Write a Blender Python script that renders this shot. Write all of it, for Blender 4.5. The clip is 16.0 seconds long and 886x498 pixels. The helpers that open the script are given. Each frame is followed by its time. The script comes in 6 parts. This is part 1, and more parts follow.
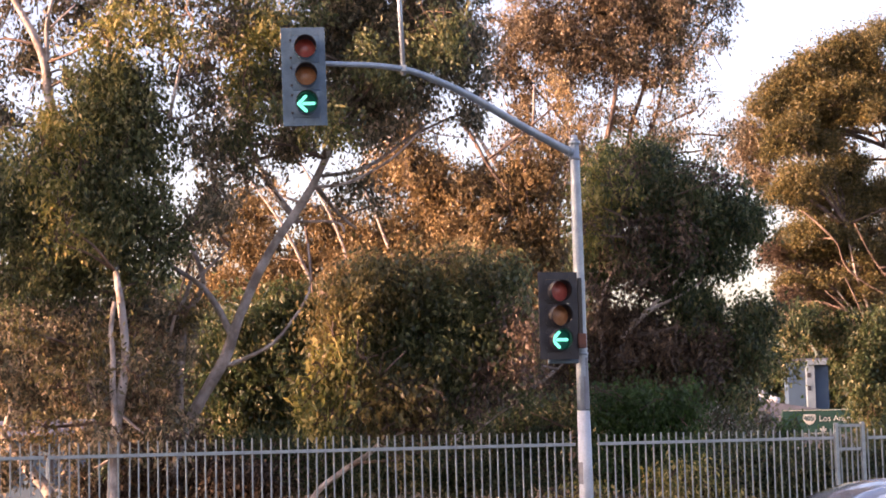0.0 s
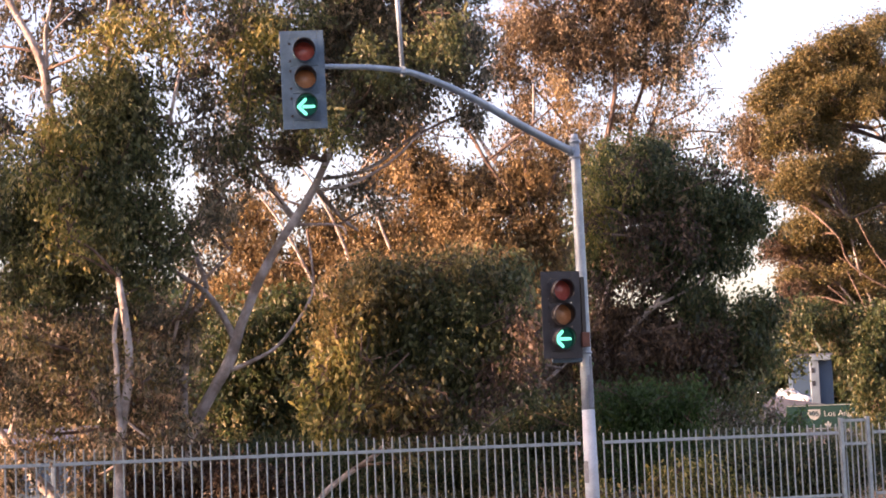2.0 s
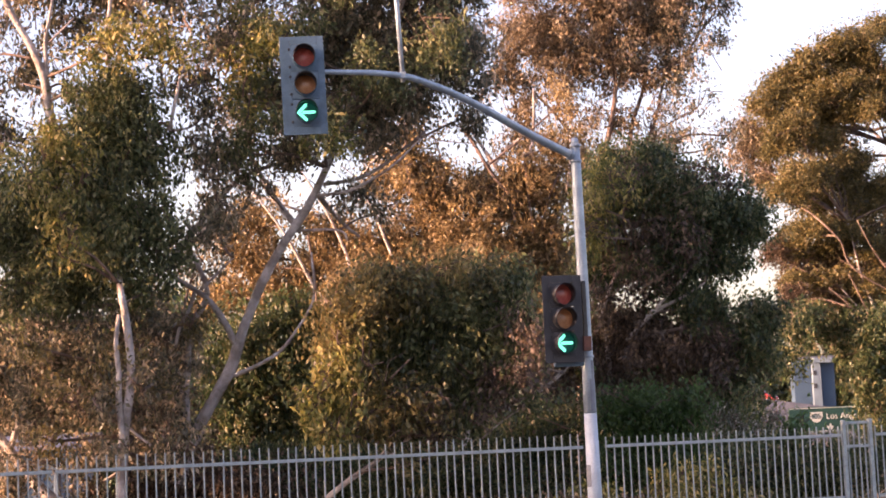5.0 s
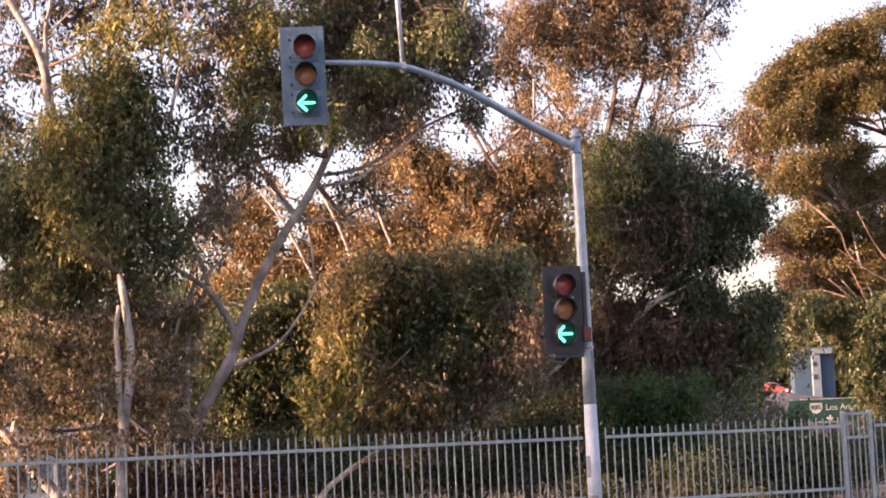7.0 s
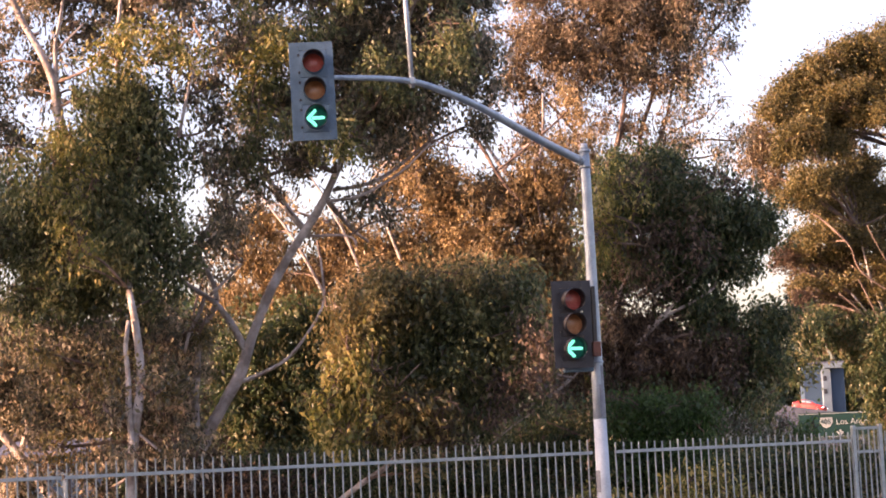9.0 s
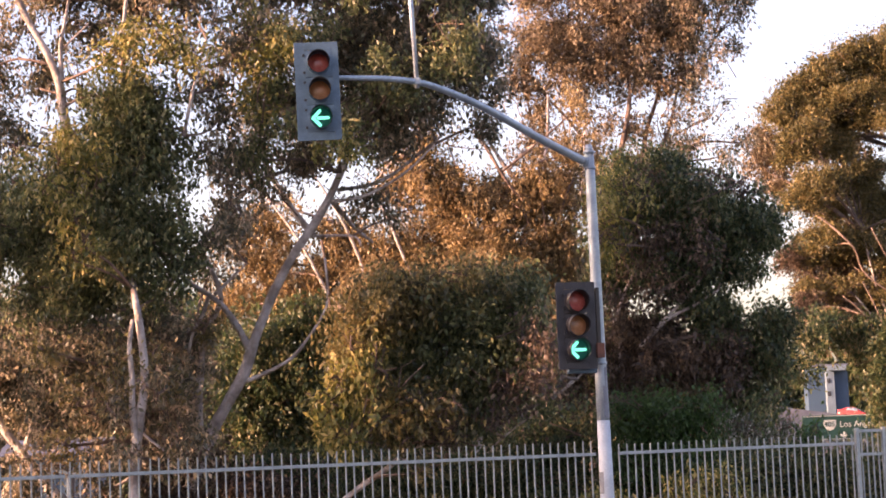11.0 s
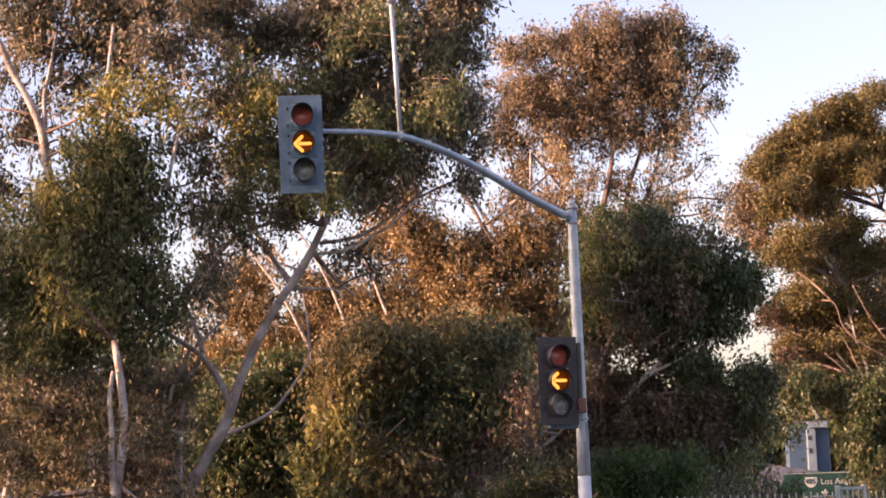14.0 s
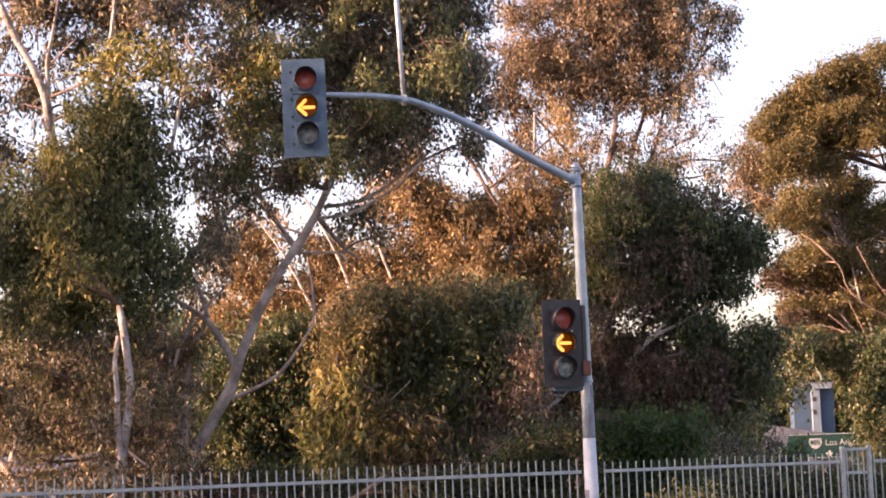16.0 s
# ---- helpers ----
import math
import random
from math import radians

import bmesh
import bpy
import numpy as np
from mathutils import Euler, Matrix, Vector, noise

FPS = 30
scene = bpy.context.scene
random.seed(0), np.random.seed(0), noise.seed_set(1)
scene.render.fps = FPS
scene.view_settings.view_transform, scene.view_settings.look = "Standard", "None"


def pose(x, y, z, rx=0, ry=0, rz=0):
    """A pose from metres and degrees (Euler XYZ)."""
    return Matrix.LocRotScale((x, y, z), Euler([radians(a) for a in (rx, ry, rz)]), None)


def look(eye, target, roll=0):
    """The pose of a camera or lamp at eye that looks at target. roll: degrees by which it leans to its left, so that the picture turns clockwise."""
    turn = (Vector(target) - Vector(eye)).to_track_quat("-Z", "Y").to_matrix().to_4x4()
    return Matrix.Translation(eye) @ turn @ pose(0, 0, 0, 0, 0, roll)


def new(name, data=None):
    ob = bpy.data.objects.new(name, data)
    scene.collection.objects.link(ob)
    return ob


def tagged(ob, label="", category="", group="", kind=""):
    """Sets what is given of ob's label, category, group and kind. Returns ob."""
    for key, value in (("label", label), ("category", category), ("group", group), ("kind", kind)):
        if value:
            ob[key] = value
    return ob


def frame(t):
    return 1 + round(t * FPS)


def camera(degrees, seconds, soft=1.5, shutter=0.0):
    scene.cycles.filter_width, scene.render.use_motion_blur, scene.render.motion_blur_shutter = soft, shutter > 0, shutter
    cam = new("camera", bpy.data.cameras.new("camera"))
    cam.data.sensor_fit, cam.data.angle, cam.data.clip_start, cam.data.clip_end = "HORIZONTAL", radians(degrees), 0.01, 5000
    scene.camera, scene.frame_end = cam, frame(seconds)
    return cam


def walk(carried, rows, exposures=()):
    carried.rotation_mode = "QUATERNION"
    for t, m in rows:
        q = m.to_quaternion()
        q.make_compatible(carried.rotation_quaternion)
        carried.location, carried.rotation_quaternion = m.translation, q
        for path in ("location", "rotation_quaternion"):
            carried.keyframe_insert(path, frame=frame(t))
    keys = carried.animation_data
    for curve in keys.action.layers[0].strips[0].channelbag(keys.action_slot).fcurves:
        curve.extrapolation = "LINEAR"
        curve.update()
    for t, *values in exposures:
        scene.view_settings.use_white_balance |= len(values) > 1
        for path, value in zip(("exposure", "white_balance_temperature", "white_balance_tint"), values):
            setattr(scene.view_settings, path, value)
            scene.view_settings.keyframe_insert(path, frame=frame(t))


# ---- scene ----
EYE = (0.0, 0.0, 1.75)
cam = camera(26.46, 16.0, 1.75)
walk(cam, [
    (0.0, look(EYE, (-0.0004, 27.0, 4.4549), -1.316)),
    (0.5, look(EYE, (-0.0092, 27.0, 4.3945), -1.360)),
    (1.0, look(EYE, (0.0137, 27.0, 4.4425), -1.405)),
    (1.5, look(EYE, (-0.0260, 27.0, 4.3950), -1.737)),
    (2.0, look(EYE, (-0.0292, 27.0, 4.4700), -2.207)),
    (2.5, look(EYE, (0.1063, 27.0, 4.5272), -2.248)),
    (3.0, look(EYE, (0.0246, 27.0, 4.5650), -2.313)),
    (3.5, look(EYE, (0.0286, 27.0, 4.6127), -2.410)),
    (4.0, look(EYE, (-0.0321, 27.0, 4.5785), -2.528)),
    (6.5, look(EYE, (-0.0441, 27.0, 4.4741), -2.563)),
    (7.0, look(EYE, (-0.0480, 27.0, 4.4066), -2.490)),
    (7.5, look(EYE, (-0.0403, 27.0, 4.4307), -2.476)),
    (8.0, look(EYE, (-0.1156, 27.0, 4.5447), -2.428)),
    (8.5, look(EYE, (-0.1885, 27.0, 4.6096), -2.403)),
    (9.0, look(EYE, (-0.1733, 27.0, 4.6251), -2.553)),
    (11.5, look(EYE, (-0.2122, 27.0, 4.6449), -2.188)),
    (12.0, look(EYE, (-0.1713, 27.0, 4.7210), -2.119)),
    (12.5, look(EYE, (-0.1476, 27.0, 4.9957), -2.119)),
    (13.0, look(EYE, (-0.0382, 27.0, 5.3602), -1.995)),
    (13.5, look(EYE, (0.0283, 27.0, 5.6607), -1.863)),
    (14.0, look(EYE, (0.0516, 27.0, 5.4119), -1.900)),
    (14.5, look(EYE, (0.0290, 27.0, 5.2435), -2.001)),
    (15.0, look(EYE, (-0.0103, 27.0, 4.9911), -2.192)),
    (15.5, look(EYE, (-0.0507, 27.0, 4.9375), -2.212)),
    (16.0, look(EYE, (-0.0272, 27.0, 4.8796), -2.148)),
], [(0.0, 1.85, 6900, 42), (1.5, 1.86, 6900, 42), (3.0, 1.79, 6900, 42), (6.5, 1.87, 6900, 42), (8.5, 1.80, 6900, 42), (9.0, 1.83, 6900, 42), (12.0, 1.84, 6900, 42), (13.5, 1.67, 6900, 42), (14.0, 1.57, 6900, 42), (14.5, 1.55, 6900, 42), (15.5, 1.77, 6900, 42), (16.0, 1.83, 6900, 42)])

# ---- light ----
SUN_AZ, SUN_EL = 74.0, 12.5      # degrees: turned from straight behind the viewer towards the left
world = bpy.data.worlds.new("evening_sky")
scene.world = world
world.use_nodes = True
wn = world.node_tree.nodes
sky = wn.new("ShaderNodeTexSky")
sky.sky_type = "NISHITA"
sky.sun_disc = False
sky.sun_elevation = radians(SUN_EL)
sky.sun_rotation = radians(SUN_AZ + 180)
sky.air_density, sky.dust_density, sky.ozone_density = 1.0, 3.1, 0.9
world.node_tree.links.new(sky.outputs[0], wn["Background"].inputs[0])
wn["Background"].inputs[1].default_value = 0.15
to_sun = Vector((-math.sin(radians(SUN_AZ)) * math.cos(radians(SUN_EL)),
                 -math.cos(radians(SUN_AZ)) * math.cos(radians(SUN_EL)), math.sin(radians(SUN_EL))))
sun = new("sun", bpy.data.lights.new("sun", "SUN"))
sun.data.energy, sun.data.angle, sun.data.color = 4.8, radians(0.6), (1.0, 0.65, 0.385)
sun.matrix_world = look(to_sun * 60, (0, 0, 0))


# ---- materials ----
def material(name, colour, rough=0.6, metal=0.0, colour2=None, scale=3.0, fine=40.0, bump=0.15, distance=0.01):
    """A surface with stains at a large scale, grain at a small one and a fine relief."""
    m = bpy.data.materials.new(name)
    m.use_nodes = True
    n, l = m.node_tree.nodes, m.node_tree.links
    b = n["Principled BSDF"]
    co = n.new("ShaderNodeTexCoord")
    big, small = n.new("ShaderNodeTexNoise"), n.new("ShaderNodeTexNoise")
    big.inputs["Scale"].default_value, big.inputs["Detail"].default_value = scale, 6
    small.inputs["Scale"].default_value, small.inputs["Detail"].default_value = fine, 4
    for t in (big, small):
        l.new(co.outputs["Object"], t.inputs["Vector"])
    ramp = n.new("ShaderNodeValToRGB")
    c2 = colour2 or tuple(c * 0.7 for c in colour)
    ramp.color_ramp.elements[0].position, ramp.color_ramp.elements[1].position = 0.38, 0.62
    ramp.color_ramp.elements[0].color, ramp.color_ramp.elements[1].color = (*c2, 1), (*colour, 1)
    l.new(big.outputs["Fac"], ramp.inputs["Fac"])
    mix = n.new("ShaderNodeMix")
    mix.data_type, mix.blend_type = "RGBA", "MULTIPLY"
    mix.inputs["Factor"].default_value = 0.45 if bump else 0.0
    l.new(ramp.outputs["Color"], mix.inputs["A"])
    l.new(small.outputs["Fac"], mix.inputs["B"])
    l.new(mix.outputs["Result"], b.inputs["Base Color"])
    bp = n.new("ShaderNodeBump")
    bp.inputs["Strength"].default_value, bp.inputs["Distance"].default_value = bump, distance
    l.new(small.outputs["Fac"], bp.inputs["Height"])
    l.new(bp.outputs["Normal"], b.inputs["Normal"])
    b.inputs["Roughness"].default_value, b.inputs["Metallic"].default_value = rough, metal
    return m


def leaf_material(name, colours, through_light=0.5, rough=0.4):
    """Leaves: each one takes its own shade; light shines through the blade."""
    m = bpy.data.materials.new(name)
    m.use_nodes = True
    n, l = m.node_tree.nodes, m.node_tree.links
    b = n["Principled BSDF"]
    geo, ramp = n.new("ShaderNodeNewGeometry"), n.new("ShaderNodeValToRGB")
    while len(ramp.color_ramp.elements) < len(colours):
        ramp.color_ramp.elements.new(0.5)
    for i, c in enumerate(colours):
        ramp.color_ramp.elements[i].position = i / (len(colours) - 1)
        ramp.color_ramp.elements[i].color = (*c, 1)
    co, big = n.new("ShaderNodeTexCoord"), n.new("ShaderNodeTexNoise")
    big.inputs["Scale"].default_value, big.inputs["Detail"].default_value = 0.9, 3
    l.new(co.outputs["Object"], big.inputs["Vector"])
    shift = n.new("ShaderNodeMath")
    shift.operation = "MULTIPLY_ADD"
    shift.inputs[1].default_value, shift.inputs[2].default_value = 1.1, -0.55
    l.new(big.outputs["Fac"], shift.inputs[0])
    add = n.new("ShaderNodeMath")
    add.operation, add.use_clamp = "ADD", True
    l.new(shift.outputs[0], add.inputs[0])
    l.new(geo.outputs["Random Per Island"], add.inputs[1])
    l.new(add.outputs[0], ramp.inputs["Fac"])
    l.new(ramp.outputs["Color"], b.inputs["Base Color"])
    b.inputs["Roughness"].default_value = rough
    tr, mix = n.new("ShaderNodeBsdfTranslucent"), n.new("ShaderNodeMixShader")
    l.new(ramp.outputs["Color"], tr.inputs["Color"])
    mix.inputs[0].default_value = through_light
    l.new(b.outputs[0], mix.inputs[1])
    l.new(tr.outputs[0], mix.inputs[2])
    l.new(mix.outputs[0], n["Material Output"].inputs["Surface"])
    return m


def glow(name, colour, strength):
    m = bpy.data.materials.new(name)
    m.use_nodes = True
    b = m.node_tree.nodes["Principled BSDF"]
    b.inputs["Base Color"].default_value = (*colour, 1)
    b.inputs["Emission Color"].default_value = (*colour, 1)
    b.inputs["Emission Strength"].default_value = strength
    return m


LEAF_GREEN = leaf_material("green_leaves", [(0.044, 0.061, 0.031), (0.094, 0.121, 0.050), (0.144, 0.172, 0.069), (0.319, 0.302, 0.139)])
# dark green leaves, also where shade is put into the leaf colour
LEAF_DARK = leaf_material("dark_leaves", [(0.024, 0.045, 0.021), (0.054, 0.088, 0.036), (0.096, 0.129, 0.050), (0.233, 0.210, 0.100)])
LEAF_OLIVE = leaf_material("olive_leaves", [(0.056, 0.064, 0.046), (0.130, 0.129, 0.080), (0.230, 0.201, 0.123), (0.572, 0.456, 0.317)])
LEAF_RUST = leaf_material("rust_leaves", [(0.069, 0.056, 0.037), (0.159, 0.123, 0.075), (0.261, 0.204, 0.123), (0.459, 0.365, 0.236)], 0.55)
LEAF_AMBER = leaf_material("amber_leaves", [(0.085, 0.066, 0.034), (0.20, 0.15, 0.072), (0.33, 0.24, 0.11), (0.50, 0.37, 0.18)], 0.55)
# dark brown leaves, also where low foliage has its shade in the colour
LEAF_BROWN = leaf_material("brown_and_shaded_leaves", [(0.045, 0.034, 0.026), (0.085, 0.062, 0.044), (0.135, 0.098, 0.066), (0.26, 0.19, 0.125)])
# yellow and gold also serve as sunlit leaf colour on some crowns
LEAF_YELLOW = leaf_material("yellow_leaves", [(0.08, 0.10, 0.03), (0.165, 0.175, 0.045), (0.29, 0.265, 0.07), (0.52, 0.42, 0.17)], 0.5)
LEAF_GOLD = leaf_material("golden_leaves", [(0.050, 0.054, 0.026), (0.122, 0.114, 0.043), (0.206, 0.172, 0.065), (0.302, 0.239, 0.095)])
LEAF_LUSH = leaf_material("lush_green_leaves", [(0.025, 0.06, 0.018), (0.05, 0.11, 0.03), (0.08, 0.15, 0.04)])
LEAF_PALE = leaf_material("pale_leaves", [(0.06, 0.075, 0.045), (0.15, 0.165, 0.115), (0.42, 0.42, 0.37)])
BARK = material("pale_bark", (0.62, 0.56, 0.51), 0.8, 0, (0.30, 0.25, 0.21), 3.2, 18, 0.8, 0.04)
BARK_BROWN = material("brown_smooth_bark", (0.25, 0.18, 0.14), 0.8, 0, (0.12, 0.085, 0.065), 3.0, 22, 0.6, 0.03)
BARK_DARK = material("brown_bark", (0.20, 0.13, 0.09), 0.85, 0, (0.09, 0.06, 0.045), 3, 30, 0.5, 0.03)
STEEL = material("galvanised_steel", (0.44, 0.53, 0.58), 0.42, 0.25, (0.33, 0.41, 0.46), 6, 60, 0.1, 0.004)
POLE_WHITE = material("white_pole_paint", (0.66, 0.74, 0.78), 0.5, 0, (0.54, 0.61, 0.66), 4, 50, 0.1, 0.004)
POLE_GREY = material("grey_paint_patch", (0.26, 0.28, 0.31), 0.55, 0, (0.19, 0.21, 0.24), 5, 50, 0.1, 0.004)
HEAD_GREY = material("weathered_grey_signal", (0.13, 0.225, 0.30), 0.5, 0.0, (0.085, 0.155, 0.21), 5, 45, 0.15, 0.004)
HEAD_BLACK = material("black_signal_shell", (0.05, 0.048, 0.05), 0.5, 0, (0.028, 0.027, 0.03), 6, 45, 0.15, 0.004)
VISOR_IN = material("black_visor_inside", (0.03, 0.03, 0.032), 0.3)
RUSTY = material("rusty_box", (0.22, 0.08, 0.045), 0.7, 0, (0.12, 0.05, 0.03), 9, 60)
LENS_RED = material("red_lens", (0.80, 0.20, 0.15), 0.18, 0, (0.66, 0.13, 0.10), 18, 90, 0.2, 0.003)
LENS_AMBER = material("amber_lens", (0.80, 0.38, 0.18), 0.18, 0, (0.66, 0.28, 0.12), 18, 90, 0.2, 0.003)
LENS_GREEN = material("green_lens", (0.62, 0.68, 0.66), 0.2, 0, (0.24, 0.30, 0.28), 18, 90, 0.2, 0.003)
BACK_GREEN = glow("green_module_back", (0.0, 0.10, 0.07), 0.10)
BACK_AMBER = glow("amber_module_back", (0.22, 0.05, 0.0), 0.10)
ARROW_GREEN = glow("green_light", (0.08, 1.0, 0.62), 0.48)
ARROW_AMBER = glow("amber_light", (1.0, 0.42, 0.06), 0.58)
FENCE_PAINT = material("grey_fence_paint", (0.42, 0.49, 0.475), 0.5, 0.1, (0.33, 0.385, 0.375), 7, 60, 0.1, 0.003)
ASPHALT = material("asphalt", (0.055, 0.055, 0.056), 0.9, 0, (0.04, 0.04, 0.042), 0.6, 80, 0.4, 0.01)
CONCRETE = material("concrete", (0.34, 0.33, 0.31), 0.85, 0, (0.25, 0.24, 0.23), 0.9, 50, 0.3, 0.01)
EARTH = material("dry_earth", (0.12, 0.09, 0.055), 0.95, 0, (0.07, 0.055, 0.03), 0.5, 12, 0.6, 0.05)
SIGN_GREEN = material("green_sign_sheet", (0.007, 0.05, 0.04), 0.45, 0, (0.006, 0.042, 0.034), 0.8, 30, 0.05, 0.003)
SIGN_WHITE = material("white_sign_sheet", (0.46, 0.52, 0.50), 0.4, 0, (0.38, 0.43, 0.42), 2, 30, 0.05, 0.003)
WALL_PALE = material("pale_plaster", (0.55, 0.53, 0.50), 0.85, 0, (0.44, 0.42, 0.40), 0.4, 20)
WALL_SKY = material("pale_blue_plaster", (0.17, 0.25, 0.32), 0.85, 0, (0.13, 0.20, 0.26), 0.5, 20)
WALL_BLUE = material("blue_grey_cladding", (0.045, 0.10, 0.17), 0.6, 0, (0.035, 0.08, 0.14), 0.3, 15)
ROOFING = material("grey_roofing", (0.13, 0.15, 0.20), 0.85, 0, (0.09, 0.11, 0.15), 0.6, 20)
WINDOW_DARK = material("dark_window_glass", (0.05, 0.06, 0.08), 0.08)
CAR_WHITE = material("white_car_paint", (0.53, 0.64, 0.72), 0.2, 0.1, (0.51, 0.62, 0.70), 0.5, 20, 0.0)
CAR_SILVER = material("silver_car_paint", (0.52, 0.60, 0.67), 0.2, 0.25, (0.50, 0.58, 0.65), 0.5, 20, 0.0)
CAR_RED = material("red_car_paint", (0.40, 0.05, 0.04), 0.25, 0, (0.36, 0.04, 0.035), 0.5, 20, 0.0)
GLASS_CAR = material("tinted_car_glass", (0.26, 0.31, 0.36), 0.05, 0.45, (0.25, 0.30, 0.35), 1, 20, 0.0)
GLASS_DARK = material("dark_car_glass", (0.012, 0.012, 0.016), 0.06, 0, (0.01, 0.01, 0.014), 1, 20, 0.0)
TRIM_BLACK = material("black_plastic", (0.012, 0.012, 0.014), 0.3)
RUBBER = material("rubber", (0.02, 0.02, 0.02), 0.85)
TAIL_RED = material("red_tail_lamp", (0.35, 0.02, 0.02), 0.2)


# ---- mesh helpers ----
def part(name, bm, mat, parent=None, label=""):
    me = bpy.data.meshes.new(name)
    bm.to_mesh(me)
    bm.free()
    me.materials.append(mat)
    ob = new(name, me)
    if parent:
        ob.parent = parent
    if label:
        tagged(ob, label)
    return ob


def empty(name, m, label, category, group=""):
    ob = new(name)
    ob.matrix_basis = m
    return tagged(ob, label, category, group)


def box(bm, centre, size, bevel=0.0, m=None):
    r = bmesh.ops.create_cube(bm, size=1.0)["verts"]
    t = Matrix.LocRotScale(centre, None, size)
    bmesh.ops.transform(bm, matrix=(m @ t) if m else t, verts=r)
    if bevel:
        es = {e for v in r for e in v.link_edges}
        bmesh.ops.bevel(bm, geom=list(es), offset=bevel, segments=2, affect="EDGES", profile=0.5)
    return bm


def boxed(centre, size, bevel=0.0, m=None):
    return box(bmesh.new(), centre, size, bevel, m)


def smooth_path(pts, per=4):
    """A curve through the points."""
    p = [Vector(q) for q in pts]
    out = []
    for i in range(len(p) - 1):
        a, b, c, d = p[max(i - 1, 0)], p[i], p[i + 1], p[min(i + 2, len(p) - 1)]
        for k in range(per):
            t = k / per
            out.append(0.5 * (2 * b + (c - a) * t + (2 * a - 5 * b + 4 * c - d) * t * t + (3 * b - a - 3 * c + d) * t ** 3))
    return out + [p[-1]]


def tube(bm, pts, r0, r1, sides=10, rough=0.0, cap=True, power=1.0):
    """A round bar along the points, thinning from r0 to r1."""
    rings, n = [], len(pts)
    side = Vector((0.3, -1, 0.1))
    for i, p in enumerate(pts):
        d = (pts[min(i + 1, n - 1)] - pts[max(i - 1, 0)]).normalized()
        a = (side - d * side.dot(d)).normalized()
        b = d.cross(a)
        r = r0 + (r1 - r0) * (i / (n - 1)) ** power
        ring = []
        for k in range(sides):
            w = 2 * math.pi * k / sides
            q = r * (1 + rough * noise.noise(Vector((p.x * 2.3 + math.cos(w), p.y + math.sin(w), p.z * 1.7))))
            ring.append(bm.verts.new(p + q * (math.cos(w) * a + math.sin(w) * b)))
        rings.append(ring)
    for r, s in zip(rings, rings[1:]):
        for k in range(sides):
            fc = bm.faces.new((r[k], r[(k + 1) % sides], s[(k + 1) % sides], s[k]))
            fc.smooth = True
    if cap:
        bm.faces.new(rings[0][::-1])
        bm.faces.new(rings[-1])
    return bm


def lathe(bm, profile, sides, m):
    """Turns (radius, height) pairs round the z axis of m."""
    rings = [[bm.verts.new(m @ Vector((r * math.cos(2 * math.pi * k / sides), r * math.sin(2 * math.pi * k / sides), z)))
              for k in range(sides)] for r, z in profile]
    for r, s in zip(rings, rings[1:]):
        for k in range(sides):
            fc = bm.faces.new((r[k], r[(k + 1) % sides], s[(k + 1) % sides], s[k]))
            fc.smooth = True
    return rings


# ---- ground ----
def strip(name, corners, z0, z1, mat, label):
    """A slab over a quadrilateral of the plan."""
    bm = bmesh.new()
    lo = [bm.verts.new((x, y, z0)) for x, y in corners]
    hi = [bm.verts.new((x, y, z1)) for x, y in corners]
    bm.faces.new(hi)
    bm.faces.new(lo[::-1])
    for i in range(4):
        j = (i + 1) % 4
        bm.faces.new((lo[i], lo[j], hi[j], hi[i]))
    ob = part(name, bm, mat)
    return tagged(ob, label, kind="structure")


def fence_y(x):
    return 28.9 + 0.43 * x


bm = bmesh.new()
N = 70
grid = [[None] * (N + 1) for _ in range(N + 1)]
for i in range(N + 1):
    for j in range(N + 1):
        x = math.copysign(abs(i / N * 2 - 1) ** 3, i / N * 2 - 1) * 2200
        y = math.copysign(abs(j / N * 2 - 1) ** 3, j / N * 2 - 1) * 2200 + 30
        back = max(0.0, y - fence_y(max(-60.0, min(60.0, x))) - 1.0)
        z = -0.16 if back <= 0 else -0.16 + 0.18 * noise.noise(Vector((x * 0.2, y * 0.2, 0)))
        grid[i][j] = bm.verts.new((x, y, z))
for i in range(N):
    for j in range(N):
        bm.faces.new((grid[i][j], grid[i + 1][j], grid[i + 1][j + 1], grid[i][j + 1]))
tagged(part("ground", bm, EARTH), "dry bare earth with leaf litter", kind="structure")
strip("road", [(-60, fence_y(-60) - 3.6), (-60, -30), (60, -30), (60, fence_y(60) - 3.6)], -0.14, 0.0, ASPHALT, "dark worn asphalt intersection road surface")
strip("pavement", [(-60, fence_y(-60) - 3.45), (60, fence_y(60) - 3.45), (60, fence_y(60) + 0.5), (-60, fence_y(-60) + 0.5)], -0.15, 0.15, CONCRETE, "pale concrete pavement beside the fence")
strip("kerb", [(-60, fence_y(-60) - 3.598), (60, fence_y(60) - 3.598), (60, fence_y(60) - 3.452), (-60, fence_y(-60) - 3.452)], -0.15, 0.154, CONCRETE, "pale concrete kerb along the road")

# unseen wall, added to keep the low sun off road, cars and pole
strip("shade_wall", [(-46, -30), (-42, -30), (-42, 16.8), (-46, 16.8)], -0.1, 15.8, WALL_PALE, "unseen plain plastered wall added to shade the street")


